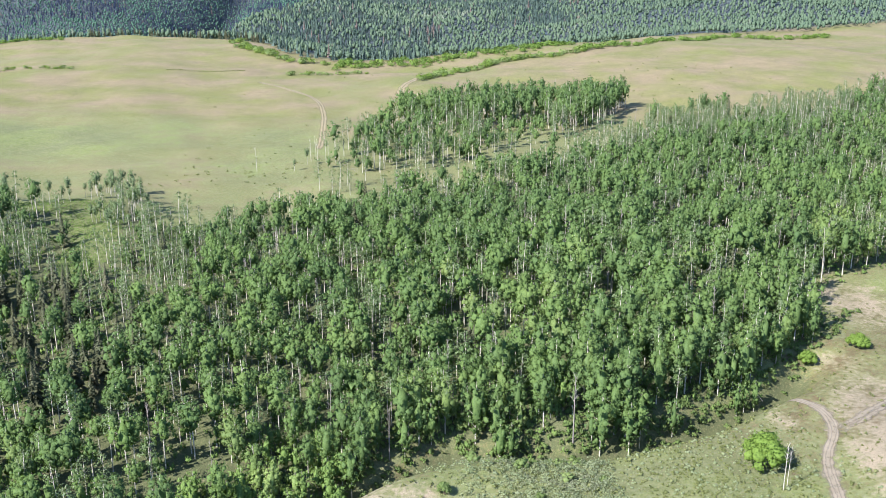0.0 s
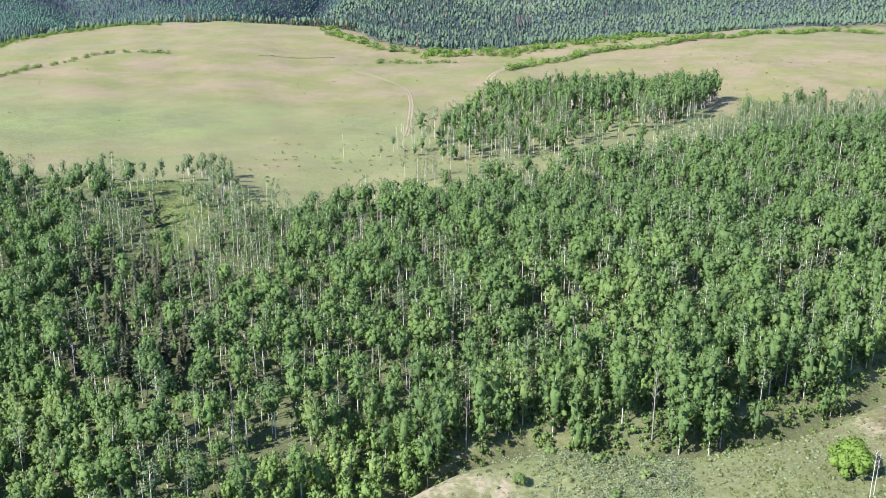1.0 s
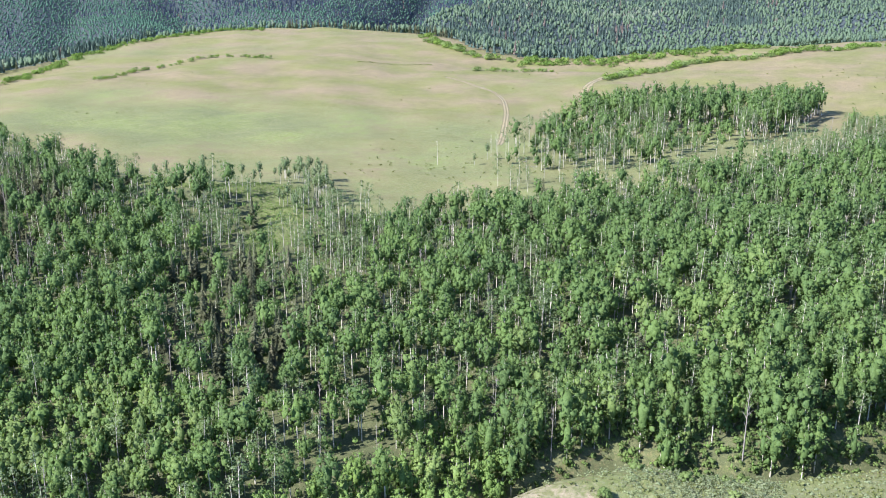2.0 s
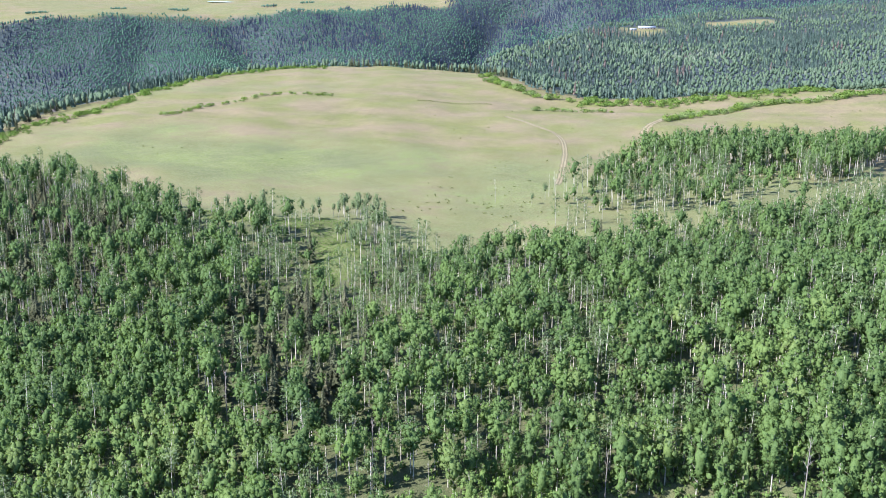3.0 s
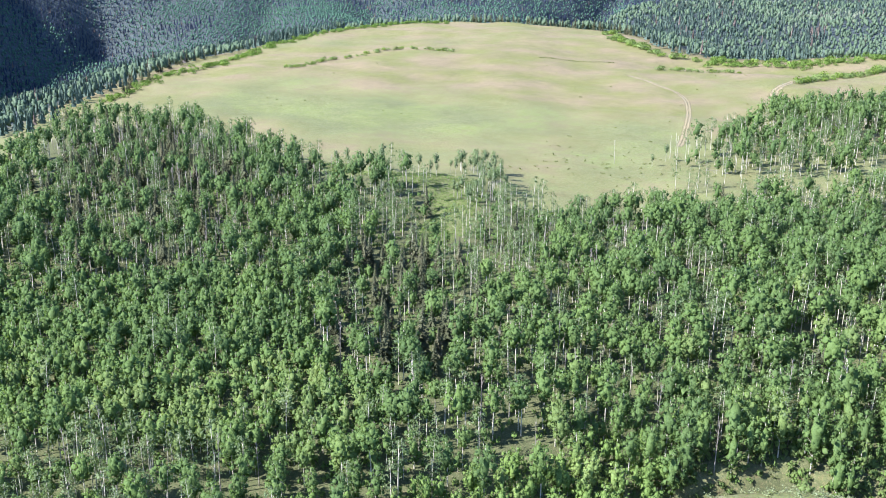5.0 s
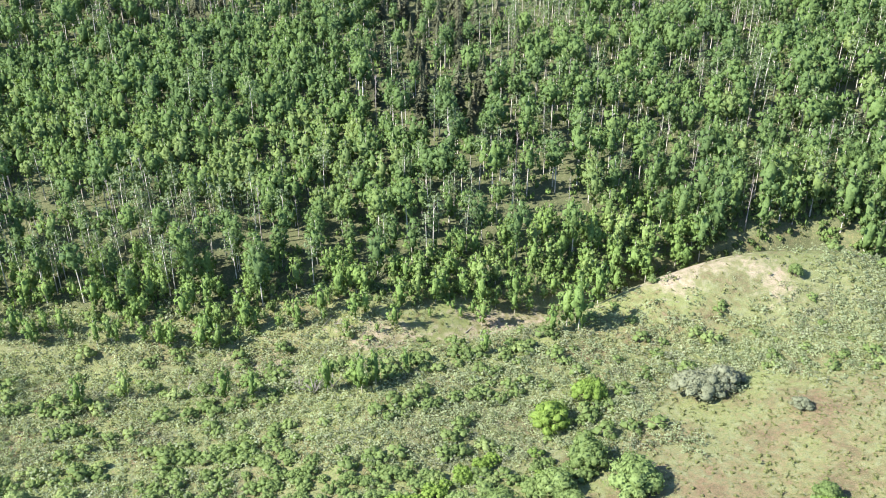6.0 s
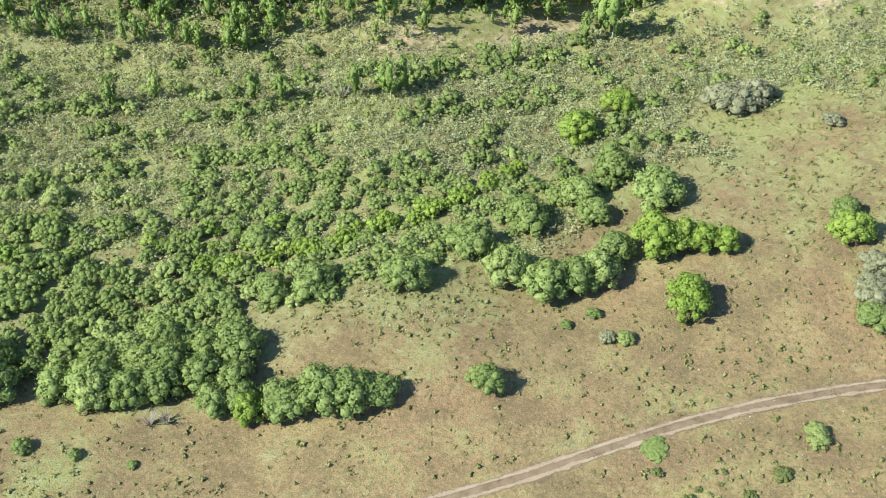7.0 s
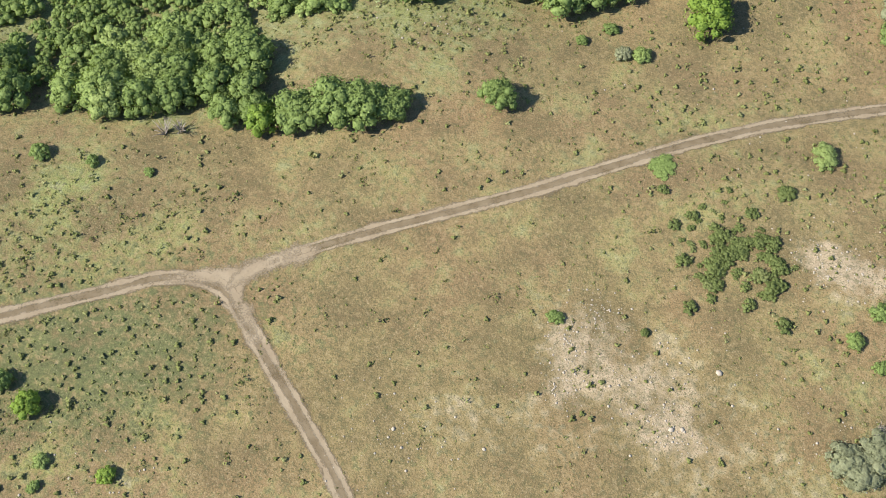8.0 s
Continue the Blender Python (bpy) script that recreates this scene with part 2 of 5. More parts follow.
def rough_material(name, a, b, scale, marks=None, roughness=0.9, edges=False, bump=0.3):
    """Two-tone weathered surface; marks: colour of dark scars; edges: frays out along the sides of a strip."""
    m, n, l = material(name)
    pos = n.new("ShaderNodeNewGeometry").outputs["Position"]
    big, small = noise_at(n, l, pos, scale, 5), noise_at(n, l, pos, scale * 7, 4, 0.65)
    col = blend(n, l, remap(n, l, big, 0.35, 0.65), a, b)
    col = blend(n, l, remap(n, l, small, 0.3, 0.7, 0.0, 0.4), col, tuple(c * 0.62 for c in a))
    if marks:
        col = blend(n, l, remap(n, l, noise_at(n, l, pos, scale * 3, 3, 0.7), 0.56, 0.64, 0, 0.85), col, marks)
    s = add(n, "ShaderNodeBsdfPrincipled", Roughness=roughness)
    s.inputs["Specular IOR Level"].default_value = 0.2
    l.new(col, s.inputs["Base Color"])
    bp = add(n, "ShaderNodeBump", Strength=bump, Distance=0.08)
    l.new(small, bp.inputs["Height"]), l.new(bp.outputs[0], s.inputs["Normal"])
    last = s.outputs[0]
    if edges:
        uv = n.new("ShaderNodeUVMap")
        sx = n.new("ShaderNodeSeparateXYZ")
        l.new(uv.outputs[0], sx.inputs[0])
        rim = calc(n, l, "ADD", sx.outputs[0], remap(n, l, calc(n, l, "ADD", small, noise_at(n, l, pos, 0.35, 3)), 0.6, 1.4, -0.75, 0.75))
        see = remap(n, l, rim, 0.15, 0.85)
        mx = n.new("ShaderNodeMixShader")
        l.new(see, mx.inputs[0])
        l.new(n.new("ShaderNodeBsdfTransparent").outputs[0], mx.inputs[1]), l.new(last, mx.inputs[2])
        last = mx.outputs[0]
    l.new(last, n.new("ShaderNodeOutputMaterial").inputs[0])
    return m


GROUND = ground_material()
NEAR_DIRT = rough_material("brown_track_dirt", (0.222, 0.174, 0.114), (0.272, 0.220, 0.150), 0.5, edges=True)
BED_DIRT = rough_material("worn_track_middle", (0.135, 0.102, 0.060), (0.178, 0.140, 0.088), 0.7, edges=True)
DIRT = rough_material("track_dirt", (0.235, 0.190, 0.130), (0.290, 0.242, 0.172), 0.5, edges=True)
PATH_DIRT = rough_material("old_track_dirt", (0.270, 0.222, 0.122), (0.300, 0.245, 0.140), 0.3, edges=True, bump=0.1)
ASPEN_BARK = rough_material("aspen_bark", (0.58, 0.53, 0.42), (0.48, 0.43, 0.33), 0.9, marks=(0.10, 0.085, 0.07))
GREY_WOOD = rough_material("bleached_wood", (0.30, 0.265, 0.225), (0.22, 0.19, 0.16), 0.8)
BROWN_BARK = rough_material("brown_bark", (0.13, 0.095, 0.065), (0.18, 0.14, 0.10), 1.0)
STONE = rough_material("pale_stone", (0.34, 0.30, 0.24), (0.27, 0.23, 0.18), 1.2)
ASPEN = [(0.084, 0.138, 0.048), (0.142, 0.214, 0.058), (0.212, 0.270, 0.084)]
PALE_ASPEN = [(0.125, 0.172, 0.078), (0.175, 0.225, 0.098), (0.225, 0.262, 0.130)]
SPRUCE = [(0.082, 0.092, 0.048), (0.116, 0.122, 0.064), (0.175, 0.155, 0.095)]
OAK = [(0.124, 0.176, 0.052), (0.192, 0.258, 0.078), (0.272, 0.326, 0.116)]
BRIGHT = [(0.140, 0.212, 0.036), (0.185, 0.268, 0.048), (0.240, 0.310, 0.070)]
SILVER = [(0.188, 0.200, 0.112), (0.228, 0.240, 0.140), (0.275, 0.282, 0.180)]
BRUSH = [(0.128, 0.144, 0.044), (0.186, 0.202, 0.068), (0.270, 0.270, 0.128)]
ASPEN_LEAF, ASPEN_LEAVES = leaf_material("aspen_leaf", *ASPEN, False, 0.32, gap_dark=0.42), leaf_material("aspen_leaves", *ASPEN, True, 0.32, gap_dark=0.42)
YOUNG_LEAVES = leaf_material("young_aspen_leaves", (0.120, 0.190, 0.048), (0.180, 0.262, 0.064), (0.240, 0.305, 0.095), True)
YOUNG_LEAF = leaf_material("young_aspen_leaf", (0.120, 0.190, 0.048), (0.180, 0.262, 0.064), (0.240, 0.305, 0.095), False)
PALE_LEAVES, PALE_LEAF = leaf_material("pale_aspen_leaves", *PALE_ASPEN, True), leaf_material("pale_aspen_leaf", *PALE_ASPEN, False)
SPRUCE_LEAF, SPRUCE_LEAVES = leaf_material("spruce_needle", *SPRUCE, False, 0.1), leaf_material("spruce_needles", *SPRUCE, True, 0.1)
# Far spruce and both wall woods carry blue distance haze in their colour.
HAZED_FAR_SPRUCE = leaf_material("hazed_far_needles", (0.062, 0.098, 0.078), (0.098, 0.138, 0.104), (0.165, 0.175, 0.135), True, 0.08, 0.006, 0.5)
HAZED_WALL_SPRUCE = leaf_material("hazed_canyon_needles", (0.031, 0.044, 0.076), (0.051, 0.068, 0.104), (0.105, 0.100, 0.124), True, 0.08, 0.006, 0.5)
HAZED_WALL_ASPEN = leaf_material("hazed_canyon_leaves", (0.064, 0.124, 0.090), (0.092, 0.168, 0.108), (0.130, 0.205, 0.128), True, 0.10, 0.006, 0.5)
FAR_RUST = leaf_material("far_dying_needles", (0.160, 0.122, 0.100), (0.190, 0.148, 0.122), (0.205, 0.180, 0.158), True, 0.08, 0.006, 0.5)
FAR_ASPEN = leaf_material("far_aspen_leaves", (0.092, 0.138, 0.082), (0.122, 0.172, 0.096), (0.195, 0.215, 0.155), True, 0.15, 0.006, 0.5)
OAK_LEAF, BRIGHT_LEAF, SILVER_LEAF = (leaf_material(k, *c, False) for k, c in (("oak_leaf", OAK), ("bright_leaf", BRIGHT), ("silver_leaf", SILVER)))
SILVER_LEAVES = leaf_material("willow_leaves", *SILVER, True, gap_dark=0.3)
OAK_LEAVES = leaf_material("oak_leaves", *OAK, True, 0.36, gap_dark=0.35)
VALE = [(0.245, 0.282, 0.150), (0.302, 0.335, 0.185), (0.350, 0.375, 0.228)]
VALE_LEAVES, VALE_LEAF = leaf_material("vale_scrub_leaves", *VALE, True, 0.42, gap_dark=0.1), leaf_material("vale_scrub_leaf", *VALE, False, gap_dark=0.35)
WATER, n, l = material("still_water")
wb = add(n, "ShaderNodeBsdfPrincipled", Roughness=0.06, IOR=1.33)
wb.inputs["Base Color"].default_value = (0.02, 0.035, 0.05, 1)
wbump = add(n, "ShaderNodeBump", Strength=0.05, Distance=0.05)
l.new(noise_at(n, l, n.new("ShaderNodeNewGeometry").outputs["Position"], 1.5), wbump.inputs["Height"])
l.new(wbump.outputs[0], wb.inputs["Normal"])
l.new(wb.outputs[0], n.new("ShaderNodeOutputMaterial").inputs[0])
PALE_WALL = rough_material("weathered_wall", (0.26, 0.22, 0.17), (0.20, 0.17, 0.13), 0.5)
TIN_ROOF = rough_material("tin_roof", (0.50, 0.52, 0.55), (0.42, 0.43, 0.45), 0.4, roughness=0.4)
LOW_LEAF = leaf_material("low_shrub_leaf", (0.085, 0.112, 0.034), (0.130, 0.160, 0.050), (0.190, 0.205, 0.086), False, 0.2)
DARK_PANE = rough_material("window_pane", (0.02, 0.022, 0.025), (0.03, 0.03, 0.035), 0.4, roughness=0.1)
BRIGHT_LEAVES = leaf_material("bright_leaves", (0.110, 0.175, 0.036), (0.160, 0.240, 0.048), (0.225, 0.300, 0.065), True)
BRUSH_LEAVES = leaf_material("brush_leaves", *BRUSH, True, 0.2)



# ---- mesh builders ----
def solid(name, V, T, *rest, shade=None, smooth=False):
    """One mesh from vertices and triangles; shade: a value per vertex that sets each plant's tint."""
    me = bpy.data.meshes.new(name)
    V, T, mat, N = np.asarray(V, np.float32), np.asarray(T, np.int32), rest[-1], rest[0] if len(rest) > 1 else None
    me.vertices.add(len(V))
    me.vertices.foreach_set("co", V.ravel())
    me.loops.add(T.size)
    me.loops.foreach_set("vertex_index", T.ravel())
    me.polygons.add(len(T))
    me.polygons.foreach_set("loop_start", np.arange(len(T), dtype=np.int32) * 3)
    if smooth or N is not None:
        me.polygons.foreach_set("use_smooth", np.ones(len(T), bool))
    if shade is not None:
        me.attributes.new("shade", "FLOAT", "POINT").data.foreach_set("value", np.asarray(shade, np.float32))
    if N is not None:
        me.attributes.new("custom_normal", "FLOAT_VECTOR", "POINT").data.foreach_set("vector", np.asarray(N, np.float32).ravel())
    me.update(calc_edges=True)
    me.materials.append(mat)
    return me


def weld(parts):
    V, T, n = [], [], 0
    for v, t in parts:
        V.append(v), T.append(np.asarray(t) + n)
        n += len(v)
    return np.concatenate(V), np.concatenate(T)


def soft(shape, blend_in=1.7):
    """Gives a crown normals between those of its leaves and those of its whole round mass."""
    V, T = shape
    lo, hi = V.min(0), V.max(0)
    n1 = (V - (lo + hi) / 2) / (hi - lo)
    n1[:, 2] += 0.18
    n1 /= np.linalg.norm(n1, axis=1)[:, None] + 1e-9
    f = np.cross(V[T[:, 1]] - V[T[:, 0]], V[T[:, 2]] - V[T[:, 0]])
    lone = np.bincount(T.ravel(), minlength=len(V))[T[:, 0]] == 1
    away = lone & ((f * n1[T[:, 0]]).sum(1) < 0)
    T = np.where(away[:, None], T[:, ::-1], T)
    f = np.where(away[:, None], -f, f)
    n2 = np.zeros_like(V)
    for k in range(3):
        np.add.at(n2, T[:, k], f)
    n2 /= np.linalg.norm(n2, axis=1)[:, None] + 1e-9
    N = n1 + blend_in * n2
    return V, T, N / (np.linalg.norm(N, axis=1)[:, None] + 1e-9)


def tube(points, radii, sides=5):
    """A tapered limb through the points, closed at its tip."""
    P, V, T = np.asarray(points, float), [], []
    for i, p in enumerate(P):
        d = P[min(i + 1, len(P) - 1)] - P[max(i - 1, 0)]
        d = d / (np.linalg.norm(d) + 1e-9)
        u = np.cross(d, (0.31, 0.95, 0.05))
        u /= np.linalg.norm(u) + 1e-9
        w = np.cross(d, u)
        for k in range(sides):
            a = 2 * math.pi * k / sides
            V.append(p + radii[i] * (u * math.cos(a) + w * math.sin(a)))
    for i in range(len(P) - 1):
        for k in range(sides):
            a, b = i * sides + k, i * sides + (k + 1) % sides
            T += [(a, b, a + sides), (b, b + sides, a + sides)]
    V.append(P[-1])
    e = (len(P) - 1) * sides
    T += [(e + k, e + (k + 1) % sides, len(V) - 1) for k in range(sides)]
    return np.array(V), np.array(T)


def sprays(rng, centres, radii, count, size, flat=0.85, four=True, loose=0.28, inner=0.72):
    """Sprays of leaves over the outsides of many small clumps."""
    n = count * len(centres)
    c, r = np.repeat(np.asarray(centres, float), count, 0), np.repeat(np.asarray(radii, float), count)
    d = rng.normal(size=(n, 3))
    d[:, 2] += 0.35
    d /= np.linalg.norm(d, axis=1)[:, None]
    p = c + d * (r * rng.uniform(inner, 1.12, n))[:, None] * (1, 1, flat)
    nrm = d + rng.normal(size=(n, 3)) * loose
    nrm /= np.linalg.norm(nrm, axis=1)[:, None]
    u = np.cross(nrm, rng.normal(size=(n, 3)))
    u /= np.linalg.norm(u, axis=1)[:, None]
    w = np.cross(nrm, u)
    s = size * rng.uniform(0.6, 1.35, n)[:, None]
    a, b = p + u * s * 0.62, p - u * s * 0.5 + w * s * 0.1
    e, f = p + w * s * 0.52 + nrm * s * 0.12, p - w * s * 0.5 + nrm * s * 0.1
    k = np.arange(n)[:, None]
    if four:
        V = np.stack([a, e, b, f], 1).reshape(-1, 3)
        T = np.concatenate([k * 4 + (0, 1, 2), k * 4 + (0, 2, 3)])
    else:
        V = np.stack([a, e, f * 0.6 + b * 0.4], 1).reshape(-1, 3)
        T = k * 3 + (0, 1, 2)
    return V, T


CORE = bmesh.new()
bmesh.ops.create_icosphere(CORE, subdivisions=1, radius=1.0)
CORE_V = np.array([v.co[:] for v in CORE.verts])
CORE_T = np.array([[v.index for v in f.verts] for f in CORE.faces])
CORE.free()


OCTA_V = np.array([(1, 0, 0), (-1, 0, 0), (0, 1, 0), (0, -1, 0), (0, 0, 1), (0, 0, -1)], float)
OCTA_T = np.array([(0, 2, 4), (2, 1, 4), (1, 3, 4), (3, 0, 4), (2, 0, 5), (1, 2, 5), (3, 1, 5), (0, 3, 5)])


def leafy(rng, centres, radii, count, size, core=0.86, flat=0.95):
    """Sprays of leaves round rough inner masses of twigs and leaves."""
    lumps = []
    for c, r in zip(centres, radii):
        turned = np.linalg.qr(rng.normal(size=(3, 3)))[0]
        turned[0] *= np.linalg.det(turned)
        lumps.append((OCTA_V @ turned * (core * r * rng.uniform(0.7, 1.2, (6, 1))) * (1, 1, flat) + np.asarray(c), OCTA_T))
    return weld(lumps + [sprays(rng, centres, np.asarray(radii) * 1.05, count, size, flat, False, 0.75, 0.6)])


def foliage(rng, centres, radii, count, size, flat=0.85, four=False):
    """Lumpy masses of leaves, with loose sprays standing off them."""
    lumps = []
    for c, r in zip(centres, radii):
        v = CORE_V * (0.9 * r * rng.uniform(0.66, 1.14, (len(CORE_V), 1))) * (1, 1, flat)
        lumps.append((v + np.asarray(c), CORE_T))
    return weld(lumps + [sprays(rng, centres, np.asarray(radii) * 1.12, count, size, flat, four)])


def aspen_shape(seed, h, wide, clumps, leaves, size, low=0.3, bare=0, slim=1.0, limbs=True, cores=True):
    """Trunk with limbs, and the round-topped crown of overlapping leaf masses, of one aspen with its foot at the origin."""
    rng = np.random.default_rng(seed)
    lean = rng.normal(size=2) * 0.022 * h
    spine = [(lean[0] * s * s, lean[1] * s * s, h * s - 0.5 * (s == 0)) for s in (0, 0.3, 0.6, 0.97)]
    r0 = 0.0100 * h * slim
    wood = [tube(spine, [r0 * 1.15, r0, r0 * 0.7, r0 * 0.15], 5 if limbs else 4)]
    centres, radii = [], []
    half, middle = h * (1 - low) / 2, h * (1 + low) / 2
    for i in range(clumps):
        up = 1 - 2 * (i + rng.uniform(0.25, 0.75)) / clumps
        r = wide * rng.uniform(0.24, 0.42)
        reach = wide * 0.72 * math.sqrt(1 - up * up) * rng.uniform(0.55, 1.15) * (1 - 0.3 * max(0.0, -up))
        a = 2.399 * i + rng.uniform(-0.5, 0.5)
        z = middle + up * max(0.3, half - 0.75 * r)
        s = z / h
        c = (lean[0] * s * s + reach * math.cos(a), lean[1] * s * s + reach * math.sin(a), z)
        centres.append(c)
        radii.append(r)
        if limbs and i % 3 == 0:
            f = max(0.2, s - 0.1)
            wood.append(tube([(lean[0] * f * f, lean[1] * f * f, h * f), c], [r0 * 0.35, r0 * 0.08], 3))
    for i in range(int(bare)):
        s, a = rng.uniform(0.35, 0.95), rng.uniform(0, 2 * math.pi)
        f = np.array((lean[0] * s * s, lean[1] * s * s, h * s))
        wood.append(tube([f, f + (wide * 0.7 * (1.2 - s) * math.cos(a), wide * 0.7 * (1.2 - s) * math.sin(a), h * 0.07)], [r0 * 0.4, r0 * 0.12], 3))
    if not clumps:
        return weld(wood), None
    if not cores:
        return weld(wood), soft(sprays(rng, centres, radii, leaves, size, four=False, loose=0.45), 1.2)
    heart = CORE_V * rng.uniform(0.6, 1.2, (len(CORE_V), 1)) * (0.40 * wide, 0.40 * wide, 0.70 * half) + (lean[0] * 0.5, lean[1] * 0.5, middle)
    return weld(wood), soft(weld([(heart, CORE_T), leafy(rng, centres, radii, leaves, size, 0.64, 1.3)]), 1.25)


def far_cone(seed, h, wide, tiers, boughs):
    """A spruce seen from far off: ragged tiers, one blade a bough."""
    rng = np.random.default_rng(seed)
    V, T = [], []
    for i in range(tiers):
        s = 0.12 + 0.84 * i / tiers
        for k in range(boughs):
            a = 2 * math.pi * (k + rng.uniform(-0.3, 0.3)) / boughs + i * 0.7
            out, half = wide * (1.04 - s) * rng.uniform(0.8, 1.2), 1.1 * math.pi / boughs
            n = len(V)
            V += [(0, 0, h * min(1, s + 0.30)), (out * math.cos(a - half), out * math.sin(a - half), h * s), (out * math.cos(a + half), out * math.sin(a + half), h * (s - 0.04))]
            T.append((n, n + 1, n + 2))
    return np.array(V), np.array(T)


def spruce_shape(seed, h, wide, tiers, boughs):
    """Trunk and the drooping, shaggy boughs of one spruce, each bough with side sprays."""
    rng = np.random.default_rng(seed)
    trunk = tube([(0, 0, -0.5), (0, 0, h * 0.5), (0, 0, h * 0.98)], [0.016 * h, 0.010 * h, 0.002 * h], 5)
    V, T = [], []
    for i in range(tiers * boughs):
        s = 0.10 + 0.89 * (i + rng.uniform(-0.6, 0.6)) / (tiers * boughs)
        a = 2.399 * i + rng.uniform(-0.4, 0.4)
        out = wide * (1.03 - s) ** 0.8 * rng.uniform(0.55, 1.15) + 0.12
        z, half, ca, sa = h * s, out * rng.uniform(0.2, 0.36), math.cos(a), math.sin(a)
        droop = rng.uniform(0.1, 0.45) * out
        n = len(V)
        V += [(0.1 * ca, 0.1 * sa, z + 0.28 * out), (out * ca * 0.6 - half * sa, out * sa * 0.6 + half * ca, z - 0.3 * droop), (out * ca, out * sa, z - droop),
              (out * ca * 0.6 + half * sa, out * sa * 0.6 - half * ca, z - 0.3 * droop), (out * ca * 0.55, out * sa * 0.55, z + 0.10 * out)]
        T += [(n, n + 1, n + 4), (n + 1, n + 2, n + 4), (n + 2, n + 3, n + 4), (n + 3, n, n + 4)]
    n = len(V)
    V += [(0.25, 0, h * 0.88), (-0.12, 0.2, h * 0.88), (-0.12, -0.2, h * 0.88), (0, 0, h * 1.02)]
    T += [(n, n + 1, n + 3), (n + 1, n + 2, n + 3), (n + 2, n, n + 3)]
    return trunk, soft((np.array(V), np.array(T)), 1.3)


def shrub_shape(seed, w, h, clumps, leaves, size, spread=1.0):
    """Stems and the domed, lumpy crown of a many-stemmed shrub."""
    rng = np.random.default_rng(seed)
    centres, radii, wood = [], [], []
    for i in range(clumps):
        a, q = 2.399 * i + rng.uniform(-0.4, 0.4), math.sqrt((i + 0.5) / clumps)
        c = (spread * w * 0.40 * q * math.cos(a), w * 0.40 * q * math.sin(a) / spread, h * (0.70 - 0.36 * q * q) * rng.uniform(0.8, 1.12))
        centres.append(c)
        radii.append(w * rng.uniform(0.10, 0.19))
        if i % 2 == 0:
            wood.append(tube([(c[0] * 0.15, c[1] * 0.15, -0.3), (c[0] * 0.6, c[1] * 0.6, c[2] * 0.5), c], [0.02 * h, 0.014 * h, 0.005 * h], 4))
    return weld(wood), soft(foliage(rng, centres, radii, leaves, size), 6.0)


def low_shrub(seed, w, h, clumps, leaves, size):
    """The uneven low crown of one bush of scrub."""
    rng = np.random.default_rng(seed)
    a, q = rng.uniform(0, 2 * math.pi) + 2.399 * np.arange(clumps), np.sqrt((np.arange(clumps) + 0.4) / clumps)
    c = np.stack([w * 0.36 * q * np.cos(a), w * 0.36 * q * np.sin(a), h * (0.62 - 0.34 * q * q) * rng.uniform(0.7, 1.25, clumps)], 1)
    return soft(leafy(rng, c, w * rng.uniform(0.15, 0.25, clumps), leaves, size, 0.85, 0.95), 1.1)


def set_out(shape, x, y, z, turn, size, tall=None):
    """Copies of one shape's vertices and triangles at many places, as one set."""
    V, T = shape[:2]
    x, y, z, turn, size = (np.asarray(v, float)[:, None] for v in (x, y, z, turn, size))
    tall = size if tall is None else np.asarray(tall, float)[:, None]
    c, s = np.cos(turn), np.sin(turn)
    px = x + size * (V[None, :, 0] * c - V[None, :, 1] * s)
    py = y + size * (V[None, :, 0] * s + V[None, :, 1] * c)
    pz = z + tall * V[None, :, 2]
    out = np.stack([px, py, pz], -1).reshape(-1, 3), (np.arange(len(x))[:, None, None] * len(V) + T[None]).reshape(-1, 3)
    if len(shape) > 2:
        N = shape[2]
        nx, ny = N[None, :, 0] * c - N[None, :, 1] * s, N[None, :, 0] * s + N[None, :, 1] * c
        out += (np.stack([nx, ny, np.broadcast_to(N[None, :, 2], nx.shape)], -1).reshape(-1, 3),)
    return out


def stuff(name, label, category, shapes, mat, rng, x, y, z, size, tall=None, shade=None):
    """Many plants too many to count, as one object; each takes one of the shapes."""
    pick, turn = rng.integers(len(shapes), size=len(x)), rng.uniform(0, 2 * math.pi, len(x))
    shade = rng.uniform(0, 1, len(x)) if shade is None else shade
    sets, tint = [], []
    for i, shp in enumerate(shapes):
        k = pick == i
        if k.any():
            sets.append(set_out(shp, x[k], y[k], z[k], turn[k], size[k], None if tall is None else tall[k]))
            tint.append(np.repeat(shade[k], len(shp[0])))
    V, T = weld([w[:2] for w in sets])
    N = [np.concatenate([w[2] for w in sets])] if len(sets[0]) > 2 else []
    return tagged(new(name, solid(name, V, T, *N, mat, shade=np.concatenate(tint))), label, category, kind="stuff")


def part(name, me, parent):
    ob = new(name, me)
    ob.parent = parent
    return ob


def plant(name, label, category, group, pieces):
    """A plant as an empty at its foot with its parts; pieces: (name, mesh)."""
    root = tagged(new(name), label, category, group)
    root.empty_display_size = 0.5
    for nm, me in pieces:
        part(nm, me, root)
    return root


def scatter(rng, x0, x1, y0, y1, step):
    """Uneven spread of points over a rectangle."""
    gx, gy = np.meshgrid(np.arange(x0, x1, step), np.arange(y0, y1, step))
    gx = gx + (np.arange(gx.shape[0]) % 2)[:, None] * step / 2
    x, y = gx.ravel() + rng.uniform(-0.46, 0.46, gx.size) * step, gy.ravel() + rng.uniform(-0.46, 0.46, gx.size) * step
    return x, y



